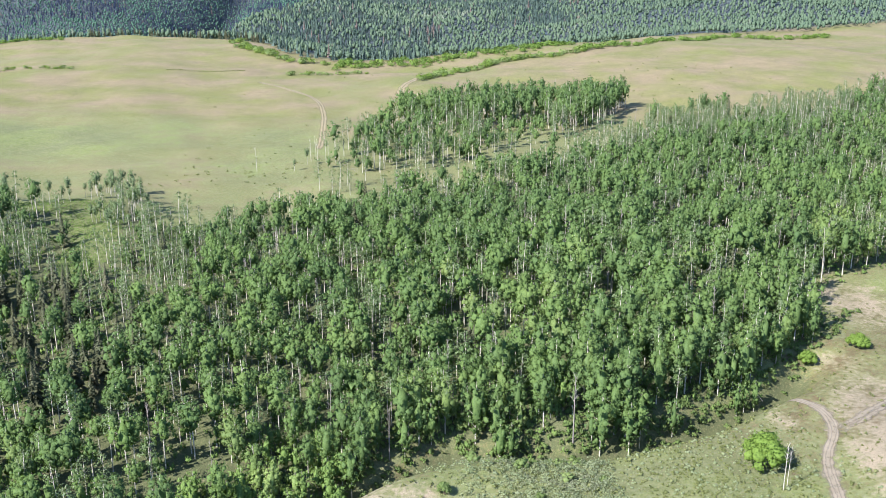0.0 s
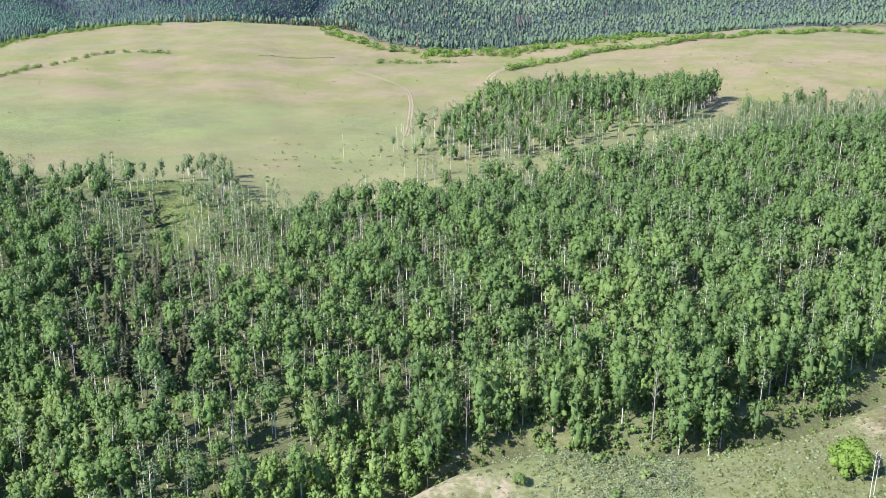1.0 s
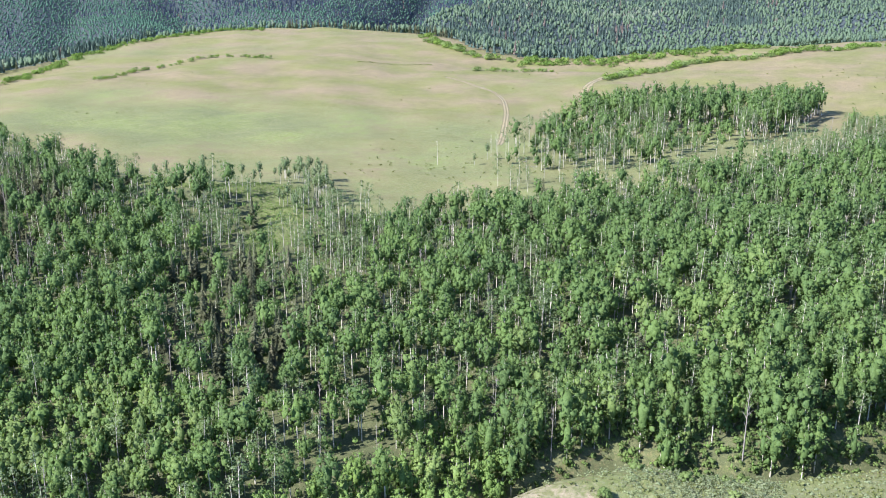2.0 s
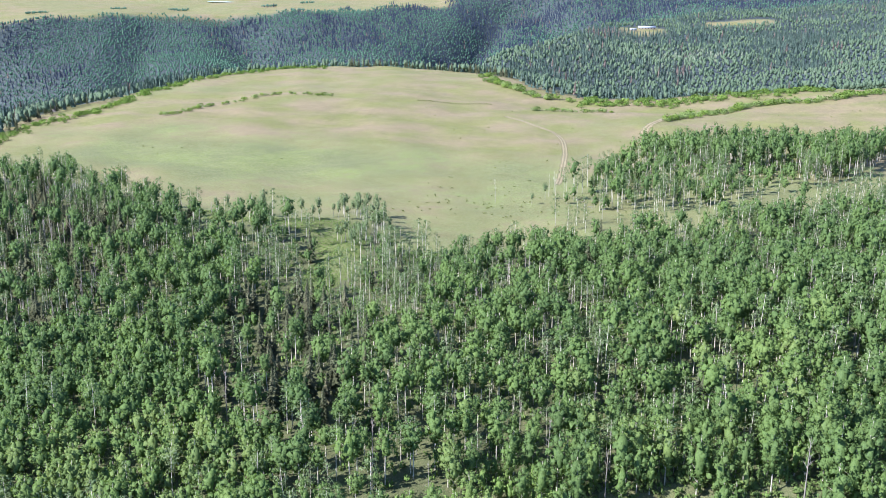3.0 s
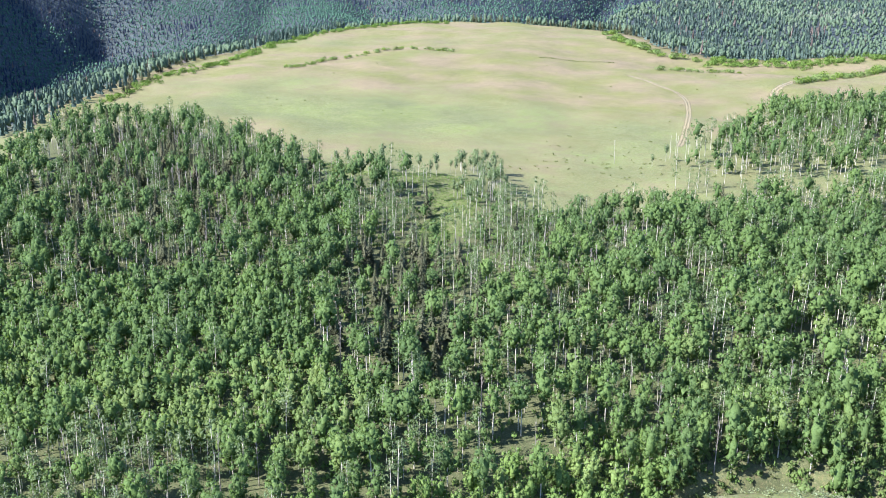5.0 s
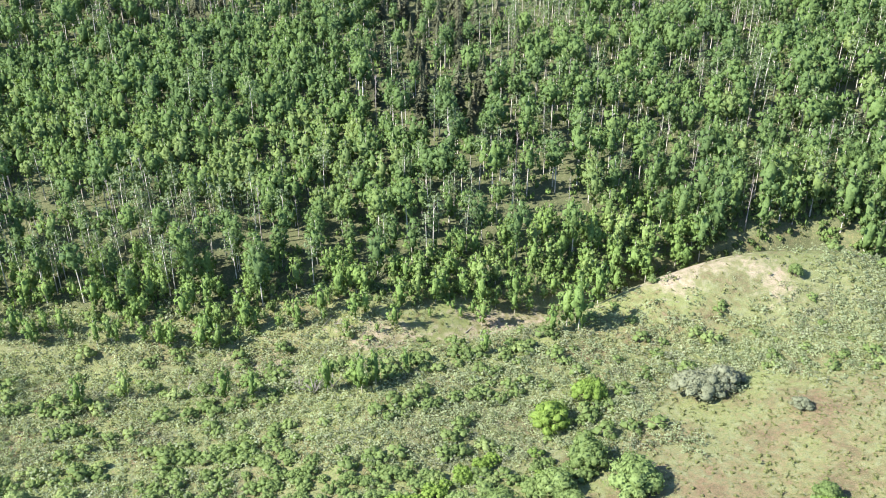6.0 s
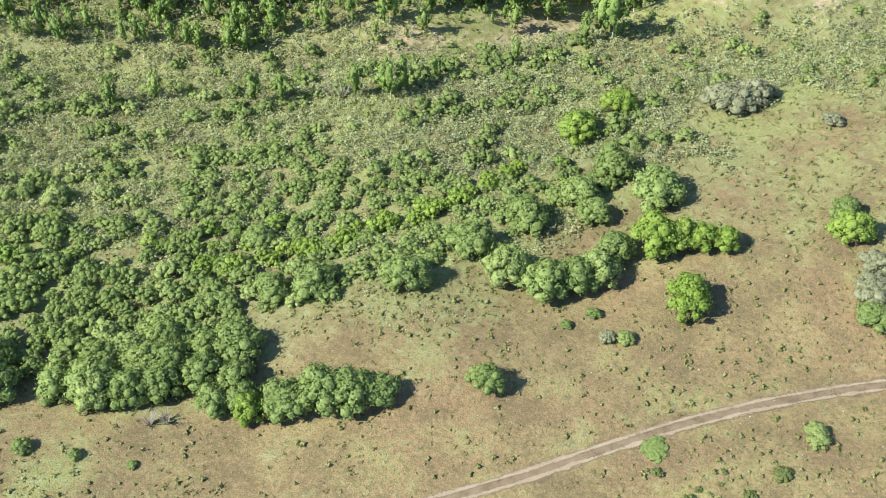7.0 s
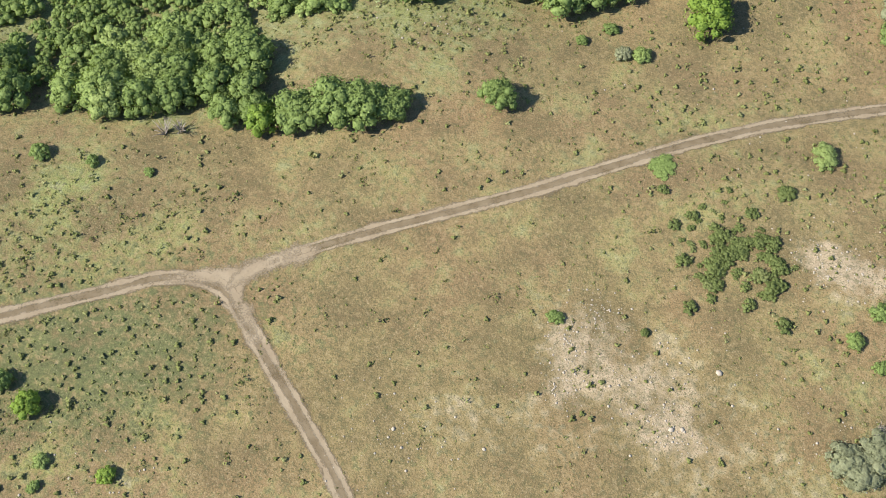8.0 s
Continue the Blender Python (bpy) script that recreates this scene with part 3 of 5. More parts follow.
# ---- plan: outlines of the covers, in metres ----
FOREST = [(-266, 185), (-314, 285), (-346, 350), (-388, 432), (-386, 472), (-331, 479), (-286, 463), (-250, 434), (-217, 420), (-207, 408), (-191, 419), (-171, 424), (-150, 428), (-134, 424), (-121, 404),
          (-96, 396), (-75, 410), (-50, 424), (-33, 426), (-6, 452), (32, 483), (64, 516), (88, 552), (108, 582), (140, 620), (169, 638), (208, 650), (250, 665), (316, 716), (420, 760), (470, 560), (330, 470),
          (215, 430), (170, 368), (134, 345), (117, 302), (94, 274), (80, 261), (62, 250), (47, 243), (31, 236), (2, 238), (-23, 226), (-43, 208),
          (-56, 192), (-70, 180), (-84, 172), (-105, 165), (-122, 150), (-146, 143), (-172, 134), (-232, 112)]
GROVE = [(-64, 503), (-52, 492), (-18, 503), (19, 508), (46, 550), (96, 610), (128, 687), (112, 700), (83, 680), (14, 682), (-23, 665), (-52, 563)]
GLADE = [(-141, 328), (-128, 325), (-124, 365), (-129, 392), (-133, 412), (-144, 424), (-162, 426), (-184, 424), (-200, 421), (-214, 432), (-226, 432), (-214, 414), (-180, 414), (-154, 399), (-147, 380), (-146, 356)]
SPRUCES = [(-150, 318), (-126, 326), (-100, 294), (-88, 266), (-93, 243), (-116, 238), (-146, 272)]
SPRUCE_SLOPE = [(-350, 430), (-312, 434), (-262, 402), (-222, 366), (-202, 330), (-196, 274), (-218, 256), (-280, 300), (-330, 360)]
DOMES = [(-240, 228), (-202, 266), (-166, 285), (-126, 238), (-92, 224), (-86, 200), (-116, 184), (-160, 178), (-240, 160)]
PALE_STANDS = [[(-180, 380), (-154, 389), (-132, 352), (-128, 334), (-156, 326)], [(-132, 358), (-116, 402), (-92, 396), (-80, 300), (-108, 289)],
               [(60, 512), (108, 582), (208, 650), (250, 665), (260, 600), (150, 560), (90, 500)]]
LEANING = [(-182, 158), (-160, 176), (-139, 182), (-120, 178), (-113, 164), (-140, 150), (-162, 144)]
SPARSE = [(-64, 450), (-52, 470), (-18, 502), (19, 508), (46, 550), (92, 600), (120, 600), (64, 516), (32, 483), (-6, 452), (-33, 426)]
OAK_BAND = [(-124, 83), (-116, 104), (-90, 120), (-67, 115), (-52, 119), (-38, 128), (-29, 139), (-23, 128), (-38, 106), (-52, 88), (-62, 78), (-70, 66), (-92, 52), (-112, 62)]
BENCH = [(-105, 50), (-76, 60), (-55, 82), (-38, 98), (-22, 120), (-10, 160), (20, 175), (80, 240), (140, 330), (190, 330), (150, 120), (60, -60), (-120, -60)]


def far_open(x, y):
    """Where the far land is grass: the plateau beyond the canyon and clearings on the hill."""
    r, az = np.hypot(x, y), np.degrees(np.arctan2(-x, y))
    top = ease(-70, 40, r - crest(az, WALL_TOP)[0] + 60 * waves(x, y, 330, 5)) * ease(11.5, 14.5, az)
    spots = 0
    for bearing, dist, wide, deep in CLEARINGS:
        spots = spots + np.exp(-((az - bearing) * dist * 0.01745 / wide) ** 2 - ((r - dist) / deep) ** 2)
    return np.clip(np.maximum(top, 1.3 * spots), 0, 1)


CLEARINGS = [(2.8, 1860, 46, 60), (-1.4, 1990, 40, 45), (-3.2, 2020, 40, 45), (5.4, 1740, 20, 16), (-13, 2000, 60, 40)]


def cover_of(x, y):
    """How green, how shaded by trees, how bare the ground is at each place (0 to 1)."""
    r = np.hypot(x, y)
    wood, glade, grove = depth_in(x, y, FOREST), depth_in(x, y, GLADE), depth_in(x, y, GROVE)
    bench = ease(-12, 15, depth_in(x, y, BENCH))
    green = 0.70 - 0.50 * bench + 0.10 * waves(x, y, 60, 4)
    far = ease(380, 520, r)
    green = green * (1 - far) + far * (0.27 + 0.20 * waves(x, y, 300, 8) + 0.30 * ease(800, 480, r) + 0.16 * waves(x, y, 85, 3) + 0.42 * hump(x, y, -270, 575, 130, 60) + 0.3 * hump(x, y, -370, 640, 40, 120) - 0.25 * hump(x, y, -120, 690, 60, 50) - 0.45 * hump(x, y, -260, 745, 110, 45) - 0.3 * hump(x, y, -190, 850, 120, 40) + 0.25 * hump(x, y, -90, 590, 40, 60) - 0.2 * hump(x, y, 190, 880, 200, 130))
    green = green + 0.5 * hump(x, y, -330, 310, 40, 110, 25) + 0.45 * ease(-6, 10, glade) + 0.34 * hump(x, y, -42, 88, 11, 9) + 0.12 * hump(x, y, -82, 40, 9, 6) + 0.5 * hump(x, y, -72, 55, 5, 3) + 0.12 * hump(x, y, 40, 60, 20, 45) + 0.16 * hump(x, y, -64, 14, 22, 14) + 0.4 * hump(x, y, 55, 205, 35, 30)
    green = np.maximum(green * (1 - 0.5 * ease(2300, 2700, r)), (0.36 + 0.3 * waves(x, y, 240, 6)) * ease(1500, 1700, r)) + 0.22 * hump(x, y, -62, 36, 38, 16, 40)
    green = green + 0.34 * bench * ease(98, 145, y - 0.3 * x) * (1 - far)
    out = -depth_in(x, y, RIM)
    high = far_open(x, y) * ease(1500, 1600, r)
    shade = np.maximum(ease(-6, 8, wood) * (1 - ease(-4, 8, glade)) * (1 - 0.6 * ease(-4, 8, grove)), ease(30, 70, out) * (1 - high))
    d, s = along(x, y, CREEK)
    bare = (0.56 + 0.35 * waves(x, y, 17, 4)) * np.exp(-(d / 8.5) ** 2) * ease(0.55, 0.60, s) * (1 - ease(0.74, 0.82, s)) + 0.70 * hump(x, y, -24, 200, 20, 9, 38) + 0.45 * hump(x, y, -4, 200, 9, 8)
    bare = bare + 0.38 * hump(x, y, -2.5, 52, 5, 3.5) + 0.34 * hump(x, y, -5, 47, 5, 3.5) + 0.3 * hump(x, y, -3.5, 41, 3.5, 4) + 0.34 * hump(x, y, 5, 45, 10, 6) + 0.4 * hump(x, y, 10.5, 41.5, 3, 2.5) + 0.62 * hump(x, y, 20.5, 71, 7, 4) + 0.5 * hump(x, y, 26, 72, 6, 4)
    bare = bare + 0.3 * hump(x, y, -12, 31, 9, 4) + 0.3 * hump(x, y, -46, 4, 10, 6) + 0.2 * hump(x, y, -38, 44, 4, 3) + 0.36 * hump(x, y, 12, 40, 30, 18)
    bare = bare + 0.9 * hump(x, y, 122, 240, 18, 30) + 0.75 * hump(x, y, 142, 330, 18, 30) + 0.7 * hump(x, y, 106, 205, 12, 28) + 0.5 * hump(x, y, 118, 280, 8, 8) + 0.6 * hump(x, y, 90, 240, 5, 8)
    # Gully floor: dark debris, with the gully's shadow put into its colour.
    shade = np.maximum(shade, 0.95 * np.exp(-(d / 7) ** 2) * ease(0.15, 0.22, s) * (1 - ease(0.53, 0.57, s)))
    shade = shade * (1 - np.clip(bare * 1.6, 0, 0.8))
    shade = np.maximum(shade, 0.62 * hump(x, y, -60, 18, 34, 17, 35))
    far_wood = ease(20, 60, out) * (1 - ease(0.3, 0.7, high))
    return np.clip(green, 0, 1), np.clip(shade, 0, 1), np.clip(bare, 0, 1), far_wood


LAND = {}


def on_land(x, y):
    """Height of the ground sheet itself at each place."""
    rings, turns, Z = LAND["rings"], LAND["turns"], LAND["z"]
    r, az = np.hypot(x, y), (np.degrees(np.arctan2(-x, y)) + 62) % 360 - 62
    i = np.clip(np.searchsorted(rings, r) - 1, 0, len(rings) - 2)
    j = np.searchsorted(turns, az, side="right") - 1
    k = (j + 1) % len(turns)
    u = np.clip((r - rings[i]) / (rings[i + 1] - rings[i]), 0, 1)
    v = (az - turns[j]) / np.where(k == 0, 298 - turns[j], turns[k] - turns[j])
    a, b, c, d = Z[i, j], Z[i + 1, j], Z[i, k], Z[i + 1, k]
    return np.where(u + v < 1, a + u * (b - a) + v * (c - a), d + (1 - u) * (c - d) + (1 - v) * (b - d))


def build_ground():
    """One sheet round the hovering place, finer near by, out to the horizon."""
    rings = [4 * 1.12 ** i for i in range(20)]
    while rings[-1] < 4850:
        rings.append(rings[-1] * (1.0115 if rings[-1] < 320 else 1.017))
    turns = list(np.arange(-62, 92, 0.42)) + list(np.arange(92, 298, 3.0))
    R, A = np.meshgrid(rings, np.radians(turns), indexing="ij")
    x, y = (-R * np.sin(A)).ravel(), (R * np.cos(A)).ravel()
    x, y = np.append(x, 0.0), np.append(y, 0.0)
    z = height(x, y)
    nr, na = R.shape
    LAND.update(rings=np.array(rings), turns=np.array(turns), z=z[:-1].reshape(nr, na))
    i, j = np.meshgrid(np.arange(nr - 1), np.arange(na), indexing="ij")
    a, b = (i * na + j).ravel(), (i * na + (j + 1) % na).ravel()
    T = np.concatenate([np.stack([a, a + na, b], 1), np.stack([b, a + na, b + na], 1)])
    k = np.arange(na)
    T = np.concatenate([T, np.stack([k, (k + 1) % na, np.full(na, nr * na)], 1)])
    me = solid("ground", np.stack([x, y, z], 1), T, GROUND, smooth=True)
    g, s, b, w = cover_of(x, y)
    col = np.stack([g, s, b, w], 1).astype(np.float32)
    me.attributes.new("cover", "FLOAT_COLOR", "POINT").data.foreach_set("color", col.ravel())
    r = np.hypot(x, y)
    me.attributes.new("meadow", "FLOAT", "POINT").data.foreach_set("value", ease(330, 480, r).astype(np.float32))
    return tagged(new("ground", me), "rolling dry grassland, creek valley and canyon sides", "ground", kind="structure")


build_ground()


def curve_through(points, step):
    """Evenly spaced points on a smooth line through the given ones."""
    P = np.array([points[0], *points, points[-1]], float)
    out = []
    for i in range(1, len(P) - 2):
        n = max(2, int(np.hypot(*(P[i + 1] - P[i])) / step))
        for s in np.arange(n) / n:
            a, b, c, d = P[i - 1:i + 3]
            out.append(0.5 * (2 * b + (c - a) * s + (2 * a - 5 * b + 4 * c - d) * s * s + (3 * b - 3 * c + d - a) * s ** 3))
    return np.array(out + [P[-2]])


def strip(name, points, width, mat, step=0.7, lift=0.045, seed=0, ends=1.6):
    """A worn strip laid on the land, frayed at its sides."""
    rng = np.random.default_rng(seed)
    P = curve_through(points, step)
    d = np.gradient(P, axis=0)
    d /= np.linalg.norm(d, axis=1)[:, None]
    side = np.stack([-d[:, 1], d[:, 0]], 1)
    w = width * (1 + 0.16 * np.sin(np.arange(len(P)) * 0.37 + seed) + 0.1 * rng.normal(size=len(P)))
    across = np.array([-0.5, -0.3, -0.1, 0.1, 0.3, 0.5])
    xy = P[:, None] + side[:, None] * (across[None, :, None] * w[:, None, None])
    dip = np.array([0.0, -0.03, -0.035, -0.035, -0.03, 0.0])
    z = on_land(xy[..., 0], xy[..., 1]) + lift + dip + 0.035 + 0.00012 * np.hypot(xy[..., 0], xy[..., 1])
    V = np.concatenate([xy, z[..., None]], -1).reshape(-1, 3)
    i, j = np.meshgrid(np.arange(len(P) - 1), np.arange(5), indexing="ij")
    a = (i * 6 + j).ravel()
    T = np.concatenate([np.stack([a, a + 6, a + 1], 1), np.stack([a + 1, a + 6, a + 7], 1)])
    me = solid(name, V, T, mat, smooth=True)
    run = np.arange(len(P)) * step
    fade = np.clip(np.minimum(run, run[::-1]) / (3 + ends * width), 0, 1)
    u = ((1 - np.abs(across) * 2)[None] * 1.25 - 0.9 * (1 - fade[:, None])).ravel()
    uv = me.uv_layers.new(name="UVMap")
    pick = np.stack([u[T.ravel()], np.zeros(T.size)], 1).astype(np.float32)
    uv.data.foreach_set("uv", pick.ravel())
    return new(name, me)


def track(name, points, gauge, rut, mat, label, bed=0.0, seed=0, bed_mat=None):
    """Two wheel ruts side by side, with a thin worn bed between them."""
    P = curve_through(points, 2.0)
    d = np.gradient(P, axis=0)
    d /= np.linalg.norm(d, axis=1)[:, None]
    side = np.stack([-d[:, 1], d[:, 0]], 1)
    root = tagged(new(name), label, "track", kind="structure")
    for k, sgn in enumerate((-0.5, 0.5)):
        ob = strip("rut", [tuple(p) for p in P + side * gauge * sgn], rut, mat, seed=seed + k)
        ob.parent = root
    if bed:
        ob = strip("bed", points, bed, bed_mat or mat, lift=0.03, seed=seed + 5)
        ob.parent = root
    return root


MAIN_ROAD = [(-108, -14), (-90, 2), (-72.4, 18.1), (-61.4, 27.9), (-54.3, 33.2), (-47.8, 37.9), (-41.7, 43.5), (-35.5, 49.4), (-20.7, 62.5), (-14.8, 68.2), (-3.4, 79.4), (3.6, 85.7), (10.2, 91.2), (21.8, 99.6),
             (40, 110), (62, 128), (78, 160), (87, 192), (89.7, 204.2), (91.6, 213), (94.7, 221.7), (99, 229.8), (101, 237.6), (100.6, 245), (97, 252), (92, 259)]
SIDE_ROAD = [(-57, 31.8), (-52.2, 33.9), (-48.4, 33.8), (-44.7, 32.1), (-40.3, 29.3), (-33.9, 25.3), (-27.9, 21.5), (-22.8, 18.1), (-14, 10.5), (0, -6)]
track("dirt_road", MAIN_ROAD[:4] + SIDE_ROAD[:], 1.5, 1.1, NEAR_DIRT, "two-rut dirt road bending over dry grass", bed=3.0, seed=9, bed_mat=BED_DIRT)
track("dirt_road", [(-47.4, 37.4), (-44.2, 40.9)] + MAIN_ROAD[6:-8], 1.45, 0.95, NEAR_DIRT, "two-rut pale dirt road over dry grassland", bed=2.7, bed_mat=BED_DIRT)
fork = tagged(new("road_fork"), "wide worn dirt where two tracks meet", "track", kind="structure")
for k, line in enumerate(([(-57, 31.4), (-52.5, 34.2), (-48.4, 36.4), (-44.2, 40.9), (-39, 45.8)], [(-42, 43.2), (-46.2, 38.6), (-47.2, 35.6), (-45, 32.6), (-40.3, 29.3)])):
    strip("bed", line, 3.6, NEAR_DIRT, lift=0.06, seed=49 + k, ends=0.6).parent = fork
track("dirt_road", [(100, 230), (103.5, 233.8), (107.8, 236.5), (119.5, 247.1), (140, 262), (160, 290)], 2.0, 2.8, DIRT, "pale dirt road climbing a bare bank", bed=4, seed=19)
track("dirt_road", MAIN_ROAD[-10:], 1.65, 1.2, DIRT, "pale gravel road along a bare bank", bed=4.4, seed=89)
track("meadow_track", [(-146, 802), (-112, 760), (-94, 736), (-80.4, 678), (-72.7, 606), (-69, 552)], 1.6, 3.0, PATH_DIRT, "faint worn track over the meadow", seed=29)
track("meadow_track", [(-8, 830), (-18.6, 811), (-28.6, 768), (-30.8, 744), (-24, 699), (-8, 662)], 2.4, 4.4, PATH_DIRT, "worn earth track through the meadow", bed=3.5, seed=39)



# ---- the aspen forest ----
rng = np.random.default_rng(11)
NEAR = [aspen_shape(90 + i, 15.0, 3.3, 22, 30, 0.43, low=(0.10, 0.28, 0.18, 0.32, 0.14)[i % 5]) for i in range(8)]
ASPENS = [aspen_shape(100 + i, 15.0, 3.0 + 0.3 * (i % 3), 17, 18, 0.52, low=(0.34, 0.50, 0.42, 0.56, 0.50)[i % 5]) for i in range(10)]
SMALL = [aspen_shape(120 + i, 9.6, 3.3, 11, 10, 0.64, low=0.10 + 0.08 * (i % 3), limbs=False) for i in range(6)]
DEEP = [aspen_shape(130 + i, 15.0, 3.1, 12, 12, 0.72, low=(0.34, 0.44, 0.50)[i % 3], limbs=False) for i in range(7)]
THIN = [aspen_shape(140 + i, 14.5, 2.4, 15, 15, 0.54, low=0.32 + 0.08 * (i % 3), bare=2, slim=0.85, limbs=False, cores=False) for i in range(6)]
SLIM = [aspen_shape(150 + i, 12, 2.3, 12, 18, 0.46, low=0.38 + 0.08 * (i % 3), bare=2) for i in range(5)]
EDGE = [aspen_shape(170 + i, 14.0, 2.9, 17, 16, 0.50, low=0.05 + 0.05 * (i % 3)) for i in range(5)]
YOUNG = [aspen_shape(160 + i, 8, 2.3, 14, 16, 0.42, low=0.08) for i in range(5)]
SNAGS = [aspen_shape(180 + i, 14, 2.2, 0, 0, 0.4, bare=14, slim=0.85, limbs=False) for i in range(4)]
SPRUCE_FORMS = [spruce_shape(200 + i, 14.5, 2.7 + 0.4 * (i % 2), 16, 9) for i in range(4)]

x, y = scatter(rng, -435, 475, 105, 765, 5.5)
x2, y2 = scatter(rng, -300, -60, 115, 330, 4.3)
x3, y3 = scatter(rng, -330, 330, 190, 700, 8.6)
x4, y4 = scatter(rng, -235, 130, 100, 310, 3.7)
edge = depth_in(x4, y4, FOREST)
far_bank = y4 > np.interp(x4, [p[0] for p in CREEK[::-1]], [p[1] for p in CREEK[::-1]]) + 1
keep = (edge > np.where(x4 > -24, -5, -10)) & (edge < np.where(x4 > -24, 9, 16)) & far_bank & (along(x4, y4, CREEK)[0] < 42) & (along(x4, y4, CREEK)[0] > 2.2) & (rng.uniform(0, 1, len(x4)) < 0.8 - 0.2 * (x4 < -60) - 0.42 * (x4 > -24) + 0.3 * waves(x4, y4, 22, 5))
x4, y4 = x4[keep], y4[keep]
x2, y2 = np.append(x2, x3), np.append(y2, y3)
x, y = np.append(x, x2), np.append(y, y2)
wood, glade, grove, domes, sparse = (depth_in(x, y, ring) for ring in (FOREST, GLADE, GROVE, DOMES, SPARSE))
pale = np.max([depth_in(x, y, ring) for ring in PALE_STANDS], 0)
open_edge = np.maximum(depth_in(x * 1.03, y * 1.03, GLADE), depth_in(x * 1.065, y * 1.065, GLADE))
thick = 0.93 + 0.16 * waves(x, y, 45, 6) + 0.14 * waves(x, y, 21, 13)
grove_back = ease(600, 640, y + 0.15 * x)
thick = np.where(grove > -1, 0.54 + 0.42 * grove_back + 0.35 * waves(x, y, 40, 9) - 0.9 * hump(x, y, 44, 580, 17, 26), thick)
thick = np.where(sparse > 0, 0.45, thick) - 0.14 * ease(-40, 0, x) * ease(430, 330, y)
back = ease(20, 0, wood) * ease(330, 400, y)
thick = thick - (grove < -1) * 0.3 * back - 0.08 * ease(-2, 6, pale) * (domes < 0) * (y > 250) - 0.25 * ease(0, 8, depth_in(x, y, SPRUCES))
extra = np.arange(len(x)) >= len(x) - len(x2)
under = np.arange(len(x)) >= len(x) - len(x3)
in_domes = np.maximum(ease(-6, 6, domes), 0.9 * ease(-8, 4, depth_in(x, y, LEANING)))
thick = np.where(extra, np.where(under, 0.8 * ((wood > 3) | (grove > 3)) * (1 - in_domes), 0.95 * in_domes), thick * (1 - in_domes * 0.6))
keep = ((wood > 0) | (grove > 0) | (sparse > 0)) & (rng.uniform(0, 1, len(x)) < np.where(glade > 1, 0.04, np.where(open_edge > -1, 0.30, thick)))
x, y, wood, glade, grove, under, domes, pale, sparse, extra, grove_back = (v[keep] for v in (x, y, wood, glade, grove, under, domes, pale, sparse, extra, grove_back))
z = height(x, y)
near_creek, _ = along(x, y, CREEK)
spruce_share = 0.006 + 0.02 * (y > 330) + 0.62 * ease(-8, 6, depth_in(x, y, SPRUCES)) + (0.30 + 0.3 * waves(x, y, 60, 8)) * ease(-12, 14, depth_in(x, y, SPRUCE_SLOPE))
roll = rng.uniform(0, 1, len(x))
is_spruce = (roll < spruce_share) & (y > 225) & ~under & (domes < 0) & (grove < 0) & (sparse < 0)
young = ~is_spruce & (rng.uniform(0, 1, len(x)) < np.maximum(0.85 * ease(34, 16, near_creek) * (x < -40), np.where(x > -24, 0.10, 0.5) * (wood < 12) * (y < 360)) * (pale < 0))
thin_share = 0.19 + 0.75 * ease(-3, 5, pale) + 0.40 * ease(34, 6, -glade) * ease(-165, -135, x) + 0.22 * ease(-240, -300, x) * (y > 290) + 0.30 * ease(0.35, 0.8, waves(x, y, 70, 15)) + (glade > 0) + (sparse > 0) * 0.8 + 0.3 * ease(25, 5, wood) * (y > 380) + 0.22 * ease(420, 600, y)
thin_share = np.where(grove > 0, 0.65 - 0.55 * grove_back, thin_share) * (1 - 0.9 * ease(-4, 4, domes))
thin_share = thin_share + 0.5 * ease(-4, 6, depth_in(x, y, LEANING))
thin = ~is_spruce & ~young & ~under & (rng.uniform(0, 1, len(x)) < thin_share)
dead = ~is_spruce & ~young & ~thin & ~under & (rng.uniform(0, 1, len(x)) < 0.06 + 0.04 * (y > 400) + 0.22 * ease(0.45, 0.85, waves(x, y, 55, 17)) + 0.30 * (depth_in(x, y, SPRUCE_SLOPE) > 0) + 0.35 * (sparse > 0) + 0.5 * (pale > 0) - 0.5 * (domes > 0))
small = ~(is_spruce | young | thin | dead) & ((domes > rng.uniform(-5, 3, len(x))) | under)
full = ~(is_spruce | young | thin | dead | small)
deep = full & (y > 400)
full &= ~deep
size = rng.uniform(0.74, 1.16, len(x)) * (1 + 0.16 * ease(-40, 0, x) * ease(430, 330, y) * ~under) * (1 + 0.10 * ease(-20, 60, x)) * np.where(grove > 0, 1.12, 1.0) * np.where(under, 0.75, 1.0) * (1 + 0.13 * waves(x, y, 38, 19))
shade = np.clip(0.34 + 0.30 * ease(110, 20, near_creek) - 0.08 * ease(0, 70, x) - 0.34 * ease(-130, -230, x) * ease(230, 290, y) + 0.25 * ease(0, 15, domes) + 0.30 * waves(x, y, 95, 12) + 0.20 * waves(x, y, 30, 2) + rng.normal(0, 0.17, len(x)), 0, 1)

# the trees along the creek front are things of their own
front = full & (near_creek < np.where(x > -30, 36, 30)) & (x > -150) & (x < 180) & (y < 420)
front_at = np.flatnonzero(front)[:300]
front[:] = False
front[front_at] = True
rest = full & ~front
models = []
for i, (wood_shape, crown_shape) in enumerate(NEAR):
    models.append((solid("trunk", *wood_shape, ASPEN_BARK, smooth=True), solid("crown", *crown_shape, ASPEN_LEAF)))
